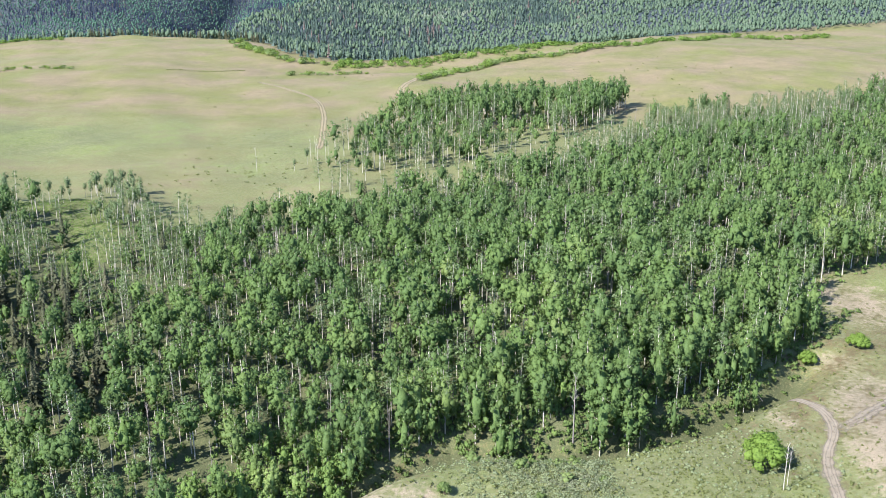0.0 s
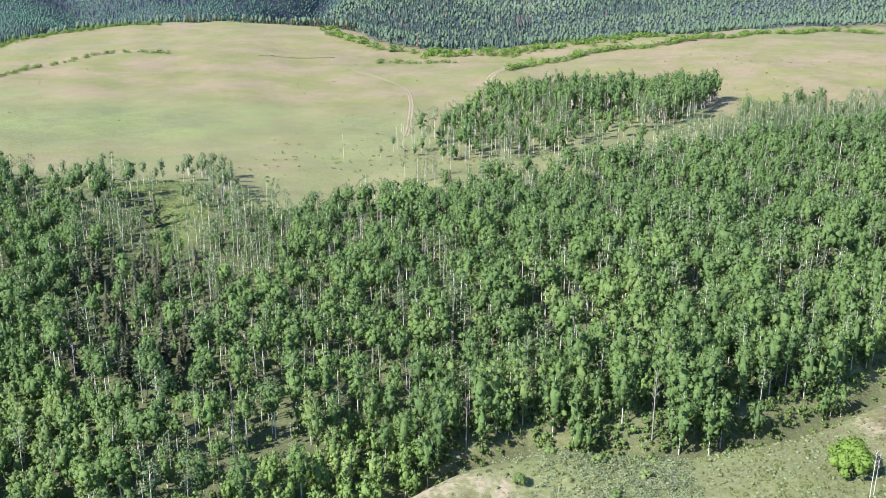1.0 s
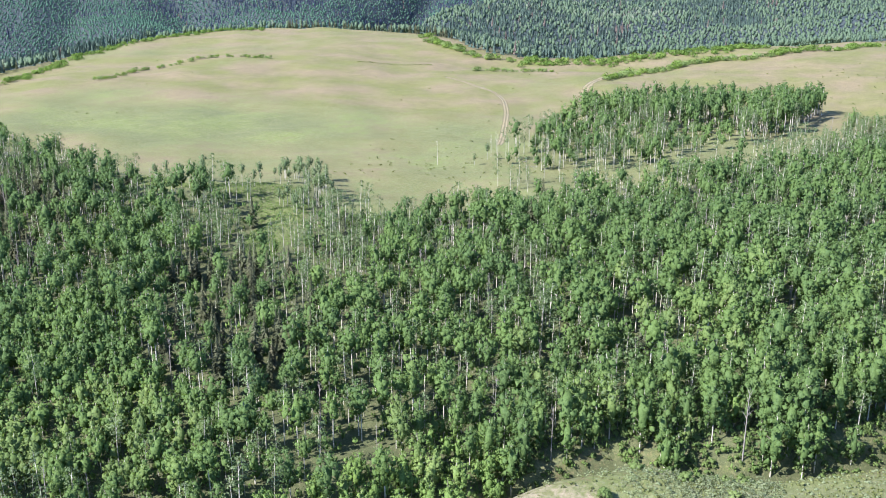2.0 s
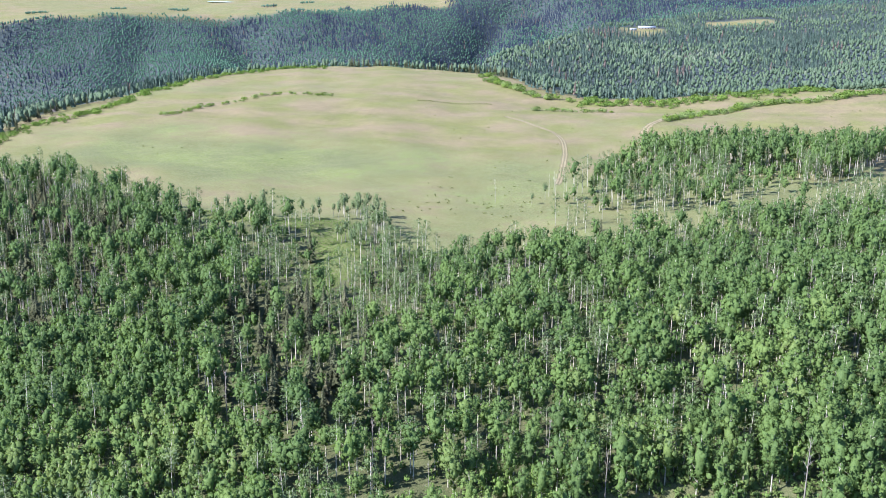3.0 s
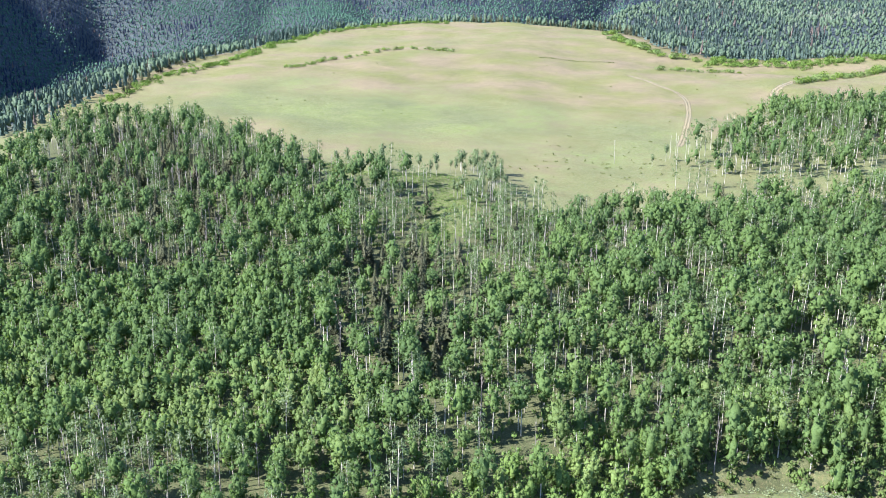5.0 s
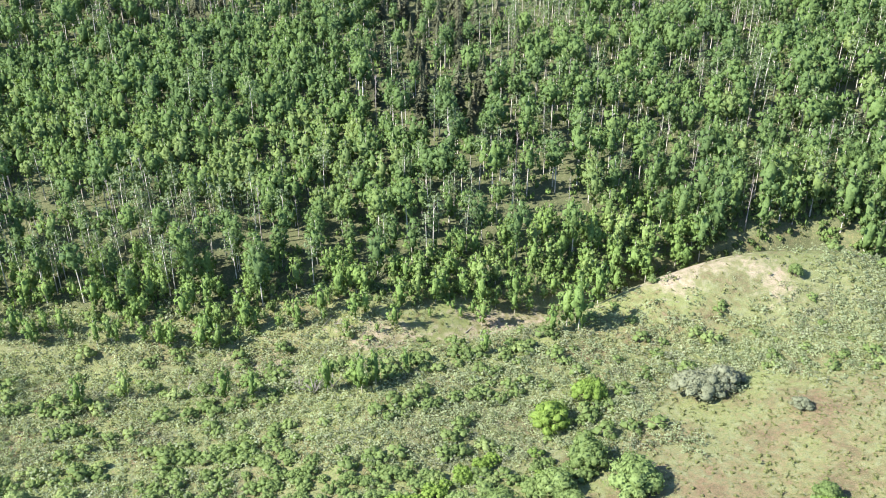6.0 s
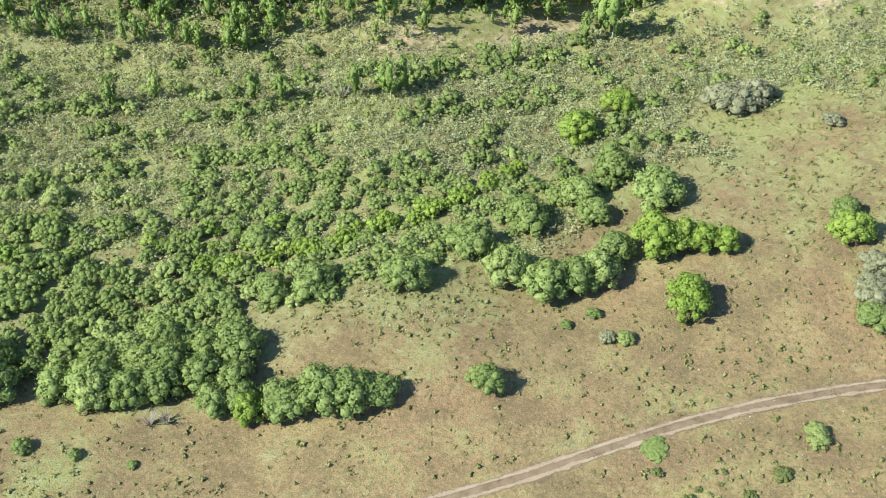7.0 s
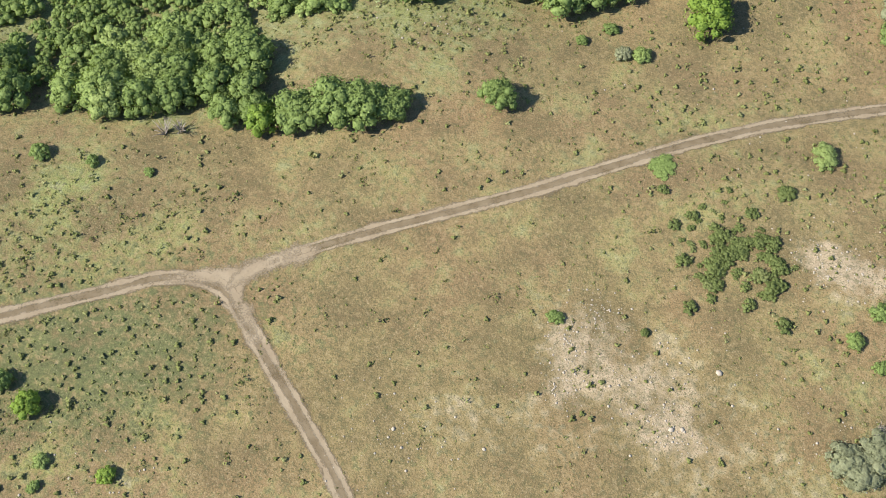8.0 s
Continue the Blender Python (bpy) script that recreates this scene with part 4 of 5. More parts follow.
for k, i in enumerate(front_at):
    trunk_me, crown_me = models[k % len(models)]
    t = plant("aspen", "tall green aspen with a pale slender trunk at the forest edge", "tree", "aspens along the creek", [("trunk", trunk_me), ("crown", crown_me)])
    t.matrix_basis = pose(x[i], y[i], z[i], 0, 0, rng.uniform(0, 360)) @ Matrix.Diagonal((size[i] * rng.uniform(0.9, 1.1), size[i], size[i], 1))
n4 = len(x4)
x, y, z = np.append(x, x4), np.append(y, y4), np.append(z, height(x4, y4))
d4, s4 = along(x4, y4, CREEK)
size, shade = np.append(size, rng.uniform(0.35, 1.05, n4) + 0.35 * (d4 < 12) * (s4 < 0.55)), np.append(shade, rng.uniform(0.3, 1.0, n4))
small, deep, thin, dead, is_spruce = (np.append(v, np.zeros(n4, bool)) for v in (small, deep, thin, dead, is_spruce))
rest, young = np.append(rest, np.zeros(n4, bool)), np.append(young, x4 <= -24)
edging = np.append(np.zeros(len(x) - n4, bool), x4 > -24)
for mask, forms, leaf, nm, lab in ((small, SMALL, ASPEN_LEAVES, "low_aspens", "close-grown low aspens on the slope"),
                                   (deep, DEEP, ASPEN_LEAVES, "upper_aspens", "green aspens on the upper slope"),
                                   (rest, ASPENS, ASPEN_LEAVES, "aspen_forest", "dense green aspen forest on the slope"),
                                   (edging, EDGE, ASPEN_LEAVES, "edge_aspens", "leafy aspens with low crowns along the forest front"),
                                   (thin, THIN, PALE_LEAVES, "thin_aspens", "thin pale aspens with sparse crowns"),
                                   (young, YOUNG, YOUNG_LEAVES, "young_aspens", "low young aspens along the creek")):
    seed = int(rng.integers(1e6))
    stuff(nm, lab, "trees", [c for _, c in forms], leaf, np.random.default_rng(seed), x[mask], y[mask], z[mask], size[mask], shade=shade[mask])
    stuff(nm + "_trunks", "pale aspen trunks of the forest", "tree trunks", [w for w, _ in forms], ASPEN_BARK, np.random.default_rng(seed), x[mask], y[mask], z[mask], size[mask])
stuff("dead_aspens", "bleached bare dead aspens among the forest", "dead trees", [w for w, _ in SNAGS], GREY_WOOD, rng, x[dead], y[dead], z[dead], size[dead])
spruce_models = [(solid("trunk", *w, BROWN_BARK), solid("crown", *c, SPRUCE_LEAF)) for w, c in SPRUCE_FORMS]
for k, i in enumerate(np.flatnonzero(is_spruce)[:215]):
    a, b = spruce_models[k % 4]
    t = plant("spruce", "dark green-brown spruce among the aspens", "tree", "spruces in the aspen forest", [("trunk", a), ("crown", b)])
    s = size[i] * rng.uniform(0.75, 1.1)
    t.matrix_basis = pose(x[i], y[i], z[i], 0, 0, rng.uniform(0, 360)) @ Matrix.Diagonal((s, s, s, 1))

far_spruces = np.flatnonzero(is_spruce)[215:]
stuff("spruce_stand", "dark spruces among the upper aspens", "trees", [c for _, c in SPRUCE_FORMS], SPRUCE_LEAVES, rng, x[far_spruces], y[far_spruces], z[far_spruces], size[far_spruces] * 0.92)
# spruces standing along the rim
for line, step in (([(-462, 590), (-492, 660), (-512, 740), (-530, 800)], 7.0), ([(-400, 1158), (-330, 1156), (-270, 1142), (-225, 1112), (-190, 1050)], 5.5), ([(-300, 265), (-345, 330), (-372, 380)], 9.0)):
    for k, (px, py) in enumerate(curve_through(line, step)):
        a, b = spruce_models[k % 4]
        px, py, s = px + rng.normal() * 5, py + rng.normal() * 5, rng.uniform(0.5, 0.85)
        t = plant("spruce", "dark spruce standing on the tableland's rim", "tree", "spruces on the rim", [("trunk", a), ("crown", b)])
        t.matrix_basis = pose(px, py, float(height(px, py)), 0, 0, rng.uniform(0, 360)) @ Matrix.Diagonal((s, s, s, 1))

# the thin row of aspens above the glade, and the tree that stands out into the meadow
row_at = [tuple(p + rng.normal(size=2) * 3.0) for p in curve_through([(-212, 424), (-198, 427), (-182, 424), (-167, 421), (-156, 424), (-148, 436)], 2.7)]
row_at += [tuple(p + rng.normal(size=2) * 4.0) for p in curve_through([(-162, 446), (-150, 440), (-141, 428), (-133, 418), (-130, 408), (-138, 400), (-128, 392)], 1.7)]
row_at += [(-141, 447), (-137.4, 446.3), (-75, 500), (-70, 512)]
slim_models = [(solid("trunk", *w, ASPEN_BARK, smooth=True), solid("crown", *c, PALE_LEAF)) for w, c in SLIM]
for k, (px, py) in enumerate(row_at):
    trunk_me, crown_me = slim_models[k % len(slim_models)]
    t = plant("aspen", "slim pale aspen standing at the meadow's edge", "tree", "aspens at the meadow's edge", [("trunk", trunk_me), ("crown", crown_me)])
    s = rng.uniform(0.5, 1.0)
    t.matrix_basis = pose(px, py, float(height(px, py)), 0, 0, rng.uniform(0, 360)) @ Matrix.Diagonal((s, s, s, 1))
snag_me = [solid("dead_aspen", *w, ASPEN_BARK) for w, _ in SNAGS]
for k, (px, py) in enumerate(((-69, 519.5), (-67.5, 529), (-66, 524), (-57, 532), (-60, 520), (77.5, 203), (79, 205), (-95, 505))):
    ob = tagged(new("dead_aspen", snag_me[k % 4]), "bare pale dead aspen trunk standing in grass", "tree", "dead aspens in the open")
    s = rng.uniform(0.7, 0.95)
    ob.matrix_basis = pose(px, py, float(height(px, py)), 0, 0, rng.uniform(0, 360)) @ Matrix.Diagonal((s, s, s, 1))

# lone young aspens on the creek banks
young_models = [(solid("trunk", *w, ASPEN_BARK, smooth=True), solid("crown", *c, YOUNG_LEAF)) for w, c in YOUNG]
for px, py, h in ((-75.7, 139, 8), (-74, 142, 7), (-78, 140, 6), (-41, 174.5, 11), (-43.8, 175, 9), (-40, 186.5, 9), (-97.6, 132.4, 6), (-103, 130.4, 7), (-124, 141.5, 6), (-130.6, 118.4, 6.5), (-123.5, 124.4, 6), (-65.5, 180, 8), (-59, 185, 8),
                  (-75, 175, 7), (-79, 174, 6), (-100.6, 157, 6), (-140, 136, 6), (-83, 138, 7), (-126.5, 141, 5), (-111, 152, 7), (-158, 131, 6), (-152, 134, 5), (-118, 147, 6), (-46, 172, 6), (-70, 148, 5), (-57, 160, 5)):
    a, b = young_models[int(rng.integers(5))]
    t = plant("young_aspen", "slender young aspen on the creek bank", "tree", "young aspens by the creek", [("trunk", a), ("crown", b)])
    t.matrix_basis = pose(px, py, float(height(px, py)), 0, 0, rng.uniform(0, 360)) @ Matrix.Diagonal((h / 7, h / 7, h / 6, 1))

# ---- far woods on the canyon sides ----
FAR_CONES = [far_cone(300 + i, 13.5, 2.7, 4, 4) for i in range(4)]
FAR_LUMPS = [soft(leafy(np.random.default_rng(340 + i), [(0, 0, 6.0)], [3.0], 5, 1.6, 1.0, 1.35), 0.9) for i in range(4)]
FAR_CROWNS = [soft(leafy(np.random.default_rng(320 + i), [(0, 0, 6.0), (0.8, 0.5, 8.2)], [2.5, 1.9], 4, 1.5, 1.05, 1.25), 0.8) for i in range(4)]
x, y = scatter(rng, -2200, 1000, 450, 3300, 7.6)
r, az = np.hypot(x, y), np.degrees(np.arctan2(-x, y))
keep = (az > -25) & (az < 51) & (r < 3250) & ((az > -17) | (r < 1800))
x, y, r, az = x[keep], y[keep], r[keep], az[keep]
out = -depth_in(x, y, RIM)
hill_r, wall_r = crest(az, HILL_CREST)[0], crest(az, WALL_TOP)[0]
on_hill = (r < hill_r + 30) & (az < 13)
on_wall = (r > 1950 - 260 * ease(18, 34, az) - 1000 * ease(39, 44, az)) & (r < wall_r + 420) & ((r > hill_r + 350) | (az > 12))
near_rim = (out > 11) & (out < 110)
keep = ((on_hill & (out > 22)) | on_wall | near_rim) & ((far_open(x, y) * (r > 1500) < rng.uniform(0.25, 0.8, len(x))) | (waves(x, y, 170, 9) > 0.78) & (r > 2780)) & (rng.uniform(0, 1, len(x)) < 0.93 + 0.12 * waves(x, y, 120, 3))
x, y, r, az = x[keep], y[keep], r[keep], az[keep]
z = height(x, y)
chance = 0.48 - 0.16 * (az > 13) + 0.6 * waves(x, y, 260, 14) + 0.30 * waves(x, y, 90, 5) + 0.5 * hump(x, y, 120, 1750, 110, 160) - 0.7 * (r < 1460) * (az < 0)
chance = chance - 0.55 * np.exp(-((az - 31) / 4.5) ** 2) * (r > 1500) + 0.3 * ease(35, 38, az) * (r > 1300) + 0.7 * (r < 1150) * (az > 12)
wall_foot = ease(0.75, 0.35, (r - 1750) / (wall_r[keep] - 1750)) * (az > 13)
conifer = rng.uniform(0, 1, len(x)) < chance - 0.45 * wall_foot
shade = np.clip(0.42 + 0.28 * waves(x, y, 150, 9) + 0.4 * hump(x, y, -60, 1560, 130, 110) + rng.normal(0, 0.2, len(x)), 0, 1)
rust = conifer & (rng.uniform(0, 1, len(x)) < 0.02 + 0.8 * np.exp(-((az - 0.3) / 0.55) ** 2 - ((r - 1500) / 120) ** 2) + 0.25 * ease(0.5, 0.9, waves(x, y, 210, 6)))
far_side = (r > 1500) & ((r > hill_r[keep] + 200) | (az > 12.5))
for mask, forms, mat, nm, lab in ((conifer & far_side & ~rust, FAR_CONES, HAZED_WALL_SPRUCE, "canyon_spruce_woods", "spruce woods on the far canyon wall, coloured blue for haze"),
                                  (~conifer & far_side, FAR_LUMPS, HAZED_WALL_ASPEN, "canyon_aspen_woods", "dark aspen woods on the far canyon wall, coloured bluish for haze"),
                                  (conifer & ~far_side & ~rust, FAR_CONES, HAZED_FAR_SPRUCE, "far_spruce_woods", "distant dark spruce woods on the canyon sides, haze in their colour"),
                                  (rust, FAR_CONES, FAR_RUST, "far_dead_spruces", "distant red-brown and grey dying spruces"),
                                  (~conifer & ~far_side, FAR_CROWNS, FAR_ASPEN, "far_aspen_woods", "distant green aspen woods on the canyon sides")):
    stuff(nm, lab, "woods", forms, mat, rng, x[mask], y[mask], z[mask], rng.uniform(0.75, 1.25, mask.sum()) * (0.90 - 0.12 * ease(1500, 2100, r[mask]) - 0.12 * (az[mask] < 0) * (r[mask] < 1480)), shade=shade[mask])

# ---- the far homestead, ponds and the lake ----
def block(x0, x1, y0, y1, z0, z1):
    bm = bmesh.new()
    bmesh.ops.create_cube(bm, size=1.0)
    bmesh.ops.scale(bm, vec=(x1 - x0, y1 - y0, z1 - z0), verts=bm.verts)
    bmesh.ops.translate(bm, vec=((x0 + x1) / 2, (y0 + y1) / 2, (z0 + z1) / 2), verts=bm.verts)
    bmesh.ops.bevel(bm, geom=bm.edges[:], offset=0.04, segments=1, affect="EDGES")
    bmesh.ops.triangulate(bm, faces=bm.faces[:])
    V, T = np.array([v.co[:] for v in bm.verts]), np.array([[v.index for v in f.verts] for f in bm.faces])
    bm.free()
    return V, T


def building(name, label, px, py, turn, length, deep, tall, panes):
    root = tagged(new(name), label, "building", "the far homestead")
    part("wall", solid("wall", *block(-length / 2, length / 2, -deep / 2, deep / 2, -1.5, tall), PALE_WALL), root)
    e = 0.5
    V = np.array([(-length / 2 - e, -deep / 2 - e, tall), (length / 2 + e, -deep / 2 - e, tall), (length / 2 + e, 0, tall + deep * 0.28), (-length / 2 - e, 0, tall + deep * 0.28), (-length / 2 - e, deep / 2 + e, tall), (length / 2 + e, deep / 2 + e, tall)])
    T = np.array([(0, 1, 2), (0, 2, 3), (3, 2, 5), (3, 5, 4), (0, 3, 4), (1, 5, 2), (0, 4, 5), (0, 5, 1)])
    part("roof", solid("roof", V, T, TIN_ROOF), root)
    for i in range(panes):
        cx = length * ((i + 0.5) / panes - 0.5)
        part("window", solid("window", *block(cx - 0.9, cx + 0.9, -deep / 2 - 0.06, -deep / 2 + 0.02, 1.0, 2.3), DARK_PANE), root)
    root.matrix_basis = pose(px, py, float(height(px, py)) + 0.2, 0, 0, turn)


building("ranch_house", "long low ranch house with a pale tin roof", -84, 1880, 4, 30, 9, 2.8, 6)
building("shed", "small shed with a tin roof", -106, 1846, 8, 11, 6, 2.6, 2)


def pond(name, px, py, rx, ry, label, lift):
    a = np.linspace(0, 2 * math.pi, 33)[:-1]
    wob = 1 + 0.12 * np.sin(a * 3 + px) + 0.07 * np.sin(a * 5)
    V = np.stack([np.append(rx * wob * np.cos(a), 0), np.append(ry * wob * np.sin(a), 0), np.zeros(33)], 1)
    ob = tagged(new(name, solid(name, V, np.array([(k, (k + 1) % 32, 32) for k in range(32)]), WATER)), label, "water", kind="structure")
    ob.matrix_basis = pose(px, py, float(height(px, py)) + lift)


pond("water", -25, 735, 2.0, 5, "small pond beside the meadow track", 0.25)
pond("water", -12.5, 667, 5, 3, "small pond under the aspens", 0.25)
pond("water", -1433.9, 2985.8, 50, 30, "far blue lake on the plateau", 0.8)

# ---- shrubs ----
OAKS = [shrub_shape(400 + i, 4.6, 3.3, 28, 58, 0.235, 1.0 + 0.12 * (i % 3)) for i in range(5)]


def shrub_models(leaf):
    return [(solid("stem", *w, BROWN_BARK), solid("crown", *c, leaf)) for w, c in OAKS]


KINDS = {"dark": shrub_models(LOW_LEAF), "oak": shrub_models(OAK_LEAF), "bright": shrub_models(BRIGHT_LEAF), "silver": shrub_models(SILVER_LEAF)}
WORDS = {"dark": "low dark green shrub spreading on dry grass", "oak": "rounded green oak shrub on dry grass", "bright": "bright yellow-green leafy shrub on dry grass", "silver": "silvery grey-green willow shrub"}


def shrub(kind, px, py, w, h=None, group="shrubs on the slope"):
    a, b = KINDS[kind][int(rng.integers(5))]
    t = plant("shrub", WORDS[kind], "shrub", group, [("stem", a), ("crown", b)])
    sx, sz = w / 4.6, (h or w * 0.72) / 3.3
    t.matrix_basis = pose(px, py, float(height(px, py)) - 0.05, 0, 0, rng.uniform(0, 360)) @ Matrix.Diagonal((sx, sx, sz, 1))
    return t


for row in (("oak", -81, 54, 7, 5), ("oak", -80, 61, 6, 4.5), ("oak", -77, 65.5, 5.5, 4), ("oak", -72, 61.5, 6, 4.5), ("oak", -63, 58, 4.5, 3.4), ("oak", -65, 68, 6.5, 4.5), ("oak", -69, 66, 5, 4), ("bright", -57.5, 59, 4.5, 3.4),
            ("oak", -53, 62, 6, 4), ("oak", -49, 65, 6.5, 4.6), ("oak", -45, 66.5, 6.5, 4.4), ("oak", -41.5, 68.5, 4.5, 3.2), ("oak", -28.5, 76, 4.4, 3.6), ("oak", -94, 48, 6, 4.4), ("oak", -99, 52, 6, 4),
            ("oak", -34, 98, 6.5, 5.5), ("oak", -28, 97.5, 7, 5), ("oak", -24, 101, 6, 4.6), ("oak", -21, 104, 6, 4.5), ("oak", -20, 110, 5, 4), ("bright", -15, 114, 7, 5.5), ("bright", -11, 116, 5.5, 4.4), ("bright", -8, 117, 5, 4),
            ("bright", -4.5, 118, 4.5, 3.4), ("bright", -6.5, 103, 6.5, 4.6), ("oak", -18, 126, 8, 5), ("oak", -27, 131, 6, 5), ("bright", -37, 141, 6.5, 4.6), ("bright", -32.5, 151.5, 5.5, 4), ("oak", -48, 90, 6.5, 4.4),
            ("oak", -42, 102, 6.5, 4), ("oak", -36, 112, 6.5, 4), ("oak", -30, 121, 6, 4), ("oak", -26, 117, 5, 3.4), ("oak", -61, 84, 6, 3.6), ("oak", -67, 81, 5, 3), ("bright", 13.5, 128, 6, 4), ("oak", 12, 132, 5, 3),
            ("silver", -15.5, 92, 2.6, 1.6), ("oak", -13, 93, 2.8, 1.6), ("oak", -19, 96, 2.4, 1.2), ("oak", -22, 92, 1.9, 1.0), ("oak", -125, 87, 4, 2.4), ("oak", -118.5, 88, 4.5, 2.8), ("silver", -13, 158, 8, 4.4),
            ("silver", -9, 162, 6, 4), ("silver", -6, 165, 3, 2.2), ("silver", 6, 158, 4, 2), ("silver", 19, 116, 6, 3), ("oak", 20, 112, 5, 2.5), ("silver", 19, 122, 5, 2.6), ("oak", -83, 41, 3, 1.6), ("oak", -75.5, 43, 2, 1.1),
            ("oak", -67.5, 45, 1.5, 0.8), ("bright", -61.5, 10, 3.6, 2.6), ("oak", -66.5, 11, 3, 2.2), ("oak", -56, 5, 2, 1.0), ("bright", -48, 7, 2.4, 1.2), ("oak", -55, 2, 1.6, 0.8), ("oak", -3.5, 76, 3.8, 0.5), ("oak", 16, 87, 4, 1.6),
            ("dark", 15.5, 64.5, 2.2, 1.2), ("dark", 13, 79, 2.6, 0.9), ("dark", 8, 61.5, 1.6, 0.8), ("dark", 3, 52, 1.2, 0.7),
            ("oak", -8, 49, 2.2, 0.8), ("oak", 29, 67, 3, 1.5), ("oak", 27, 62, 2.4, 1.3), ("oak", 31, 60, 2.2, 1.3), ("silver", 31, 46.5, 5, 2), ("silver", 33.5, 49, 5, 2), ("bright", 77, 216, 10, 7), ("bright", 111, 283, 5, 3.6),
            ("bright", 128, 288, 6, 4), ("oak", 0, 204, 3.4, 3.2), ("oak", -77, 92, 5, 3), ("oak", -79, 53, 5.5, 4.4), ("oak", -75, 55, 5.5, 4.6), ("oak", -71.5, 58, 5.5, 4.6), ("oak", -76, 60, 6, 4.6), ("oak", -67, 61.5, 5.5, 4.5), ("oak", -62, 62.5, 5, 4), ("oak", -59, 60, 4.5, 3.6),
            ("oak", -83, 58, 6, 4.6), ("oak", -86, 51.5, 5, 3.8)):
    grow = 1.3 if row[3] > 4 else 1.1
    shrub(row[0], row[1], row[2], row[3] * grow, row[4] * grow)
OAKS = [shrub_shape(450 + i, 4.6, 3.0, 15, 18, 0.38, 1.0 + 0.15 * (i % 3)) for i in range(5)]
LOW_KINDS = {"dark": shrub_models(LOW_LEAF), "oak": shrub_models(OAK_LEAF), "bright": shrub_models(BRIGHT_LEAF), "vale": shrub_models(VALE_LEAF)}
WORDS["vale"] = "pale green scrub bush on the creek slope"
KINDS = LOW_KINDS
bx, by = scatter(rng, -130, -20, 48, 142, 3.2)
keep = (depth_in(bx, by, OAK_BAND) > 0.5) & (rng.uniform(0, 1, len(bx)) < 1 - 0.85 * ease(-76, -104, bx + 0.15 * (by - 90)) * ease(74, 92, by) + 0.3 * waves(bx, by, 16, 7) * ease(80, 95, by))
bx, by = bx[keep], by[keep]
order = np.argsort(np.hypot(bx + 30, by - 60))
bx, by = bx[order], by[order]
low = ease(62, 105, by + 0.35 * bx + 30)
wide = rng.uniform(3.0, 6.0, len(bx)) * (1 - 0.2 * low)
sort = np.minimum(3, rng.uniform(0, 2.12 + 0.2 * low) + 0.9 * (np.abs(0.8 * by - 0.6 * bx - 122.5) < 3.5)).astype(int)
near = np.arange(len(bx)) < 150
for px, py, w, q, k in zip(bx[near], by[near], wide[near], low[near], sort[near]):
    shrub(("oak", "oak", "oak", "bright")[k], px, py, w, w * (0.62 - 0.12 * q), "thicket of oak shrubs")
for kinds, mat, nm, lab in (((0, 1, 2), OAK_LEAVES, "oak_thicket", "dense green oak brush on the slope"), ((3,), BRIGHT_LEAVES, "bright_thicket", "yellow-green brush among the oaks")):
    m = ~near & np.isin(sort, kinds)
    if m.any():
        stuff(nm, lab, "brush", [c for _, c in OAKS], mat, rng, bx[m], by[m], height(bx[m], by[m]) - 0.05, wide[m] / 4.6, wide[m] * (0.62 - 0.12 * low[m]) / 3.3)
for px, py in curve_through([(-82, 82), (-66, 93), (-60.4, 100.3), (-53, 106.8), (-46.6, 116.5), (-42.9, 125.9)], 1.7):
    shrub("bright", px + rng.normal(0, 1.1), py + rng.normal(0, 1.1), rng.uniform(3.0, 4.8), None, "row of yellow-green shrubs")

for i in range(96):
    w = rng.uniform(0.9, 2.6)
    shrub("dark", 9.6 + rng.normal() * 4.2, 67 + rng.normal() * 3.6, w, w * rng.uniform(0.36, 0.52), "patch of low spreading shrubs")
# bare grey shrubs
def dead_shrub(px, py, w):
    rods = []
    for i in range(16):
        a, q = rng.uniform(0, 2 * math.pi), rng.uniform(0.3, 1.0)
        tip = np.array((w * 0.5 * q * math.cos(a), w * 0.5 * q * math.sin(a), w * rng.uniform(0.25, 0.6)))
        rods.append(tube([(0.1 * math.cos(a), 0.1 * math.sin(a), -0.2), tip * (0.5, 0.5, 0.6), tip], [0.07, 0.05, 0.02], 4))
        rods.append(tube([tip * 0.6, tip * (0.9, 0.6, 0.8) + (0.2, 0.3, 0.2)], [0.035, 0.012], 3))
    ob = tagged(new("dead_shrub", solid("dead_shrub", *weld(rods), GREY_WOOD)), "bare grey dead shrub beside green brush", "shrub", "dead shrubs")
    ob.matrix_basis = pose(px, py, float(height(px, py)), 0, 0, rng.uniform(0, 360))


for row in ((-69.5, 51.8, 4.5), (-67.6, 53.2, 3.5), (-86, 137.5, 6), (-90, 138.5, 5), (-83, 140, 5), (-8, 160, 3.5), (33, 52, 3)):
    dead_shrub(*row)
# hedges of shrubs on the tableland's rim and in the meadow hollows
RIM_SHRUBS = [soft(sprays(np.random.default_rng(500 + i), [(0, 0, 1.4), (1.3, 0.3, 1.1), (-1.2, 0.5, 1.0), (0.2, -1.2, 1.0)], [1.5, 1.1, 1.2, 1.1], 30, 0.66, four=False)) for i in range(3)]
LOW = [solid("crown", *s, (BRIGHT_LEAF, OAK_LEAF, OAK_LEAF)[i]) for i, s in enumerate(RIM_SHRUBS)]
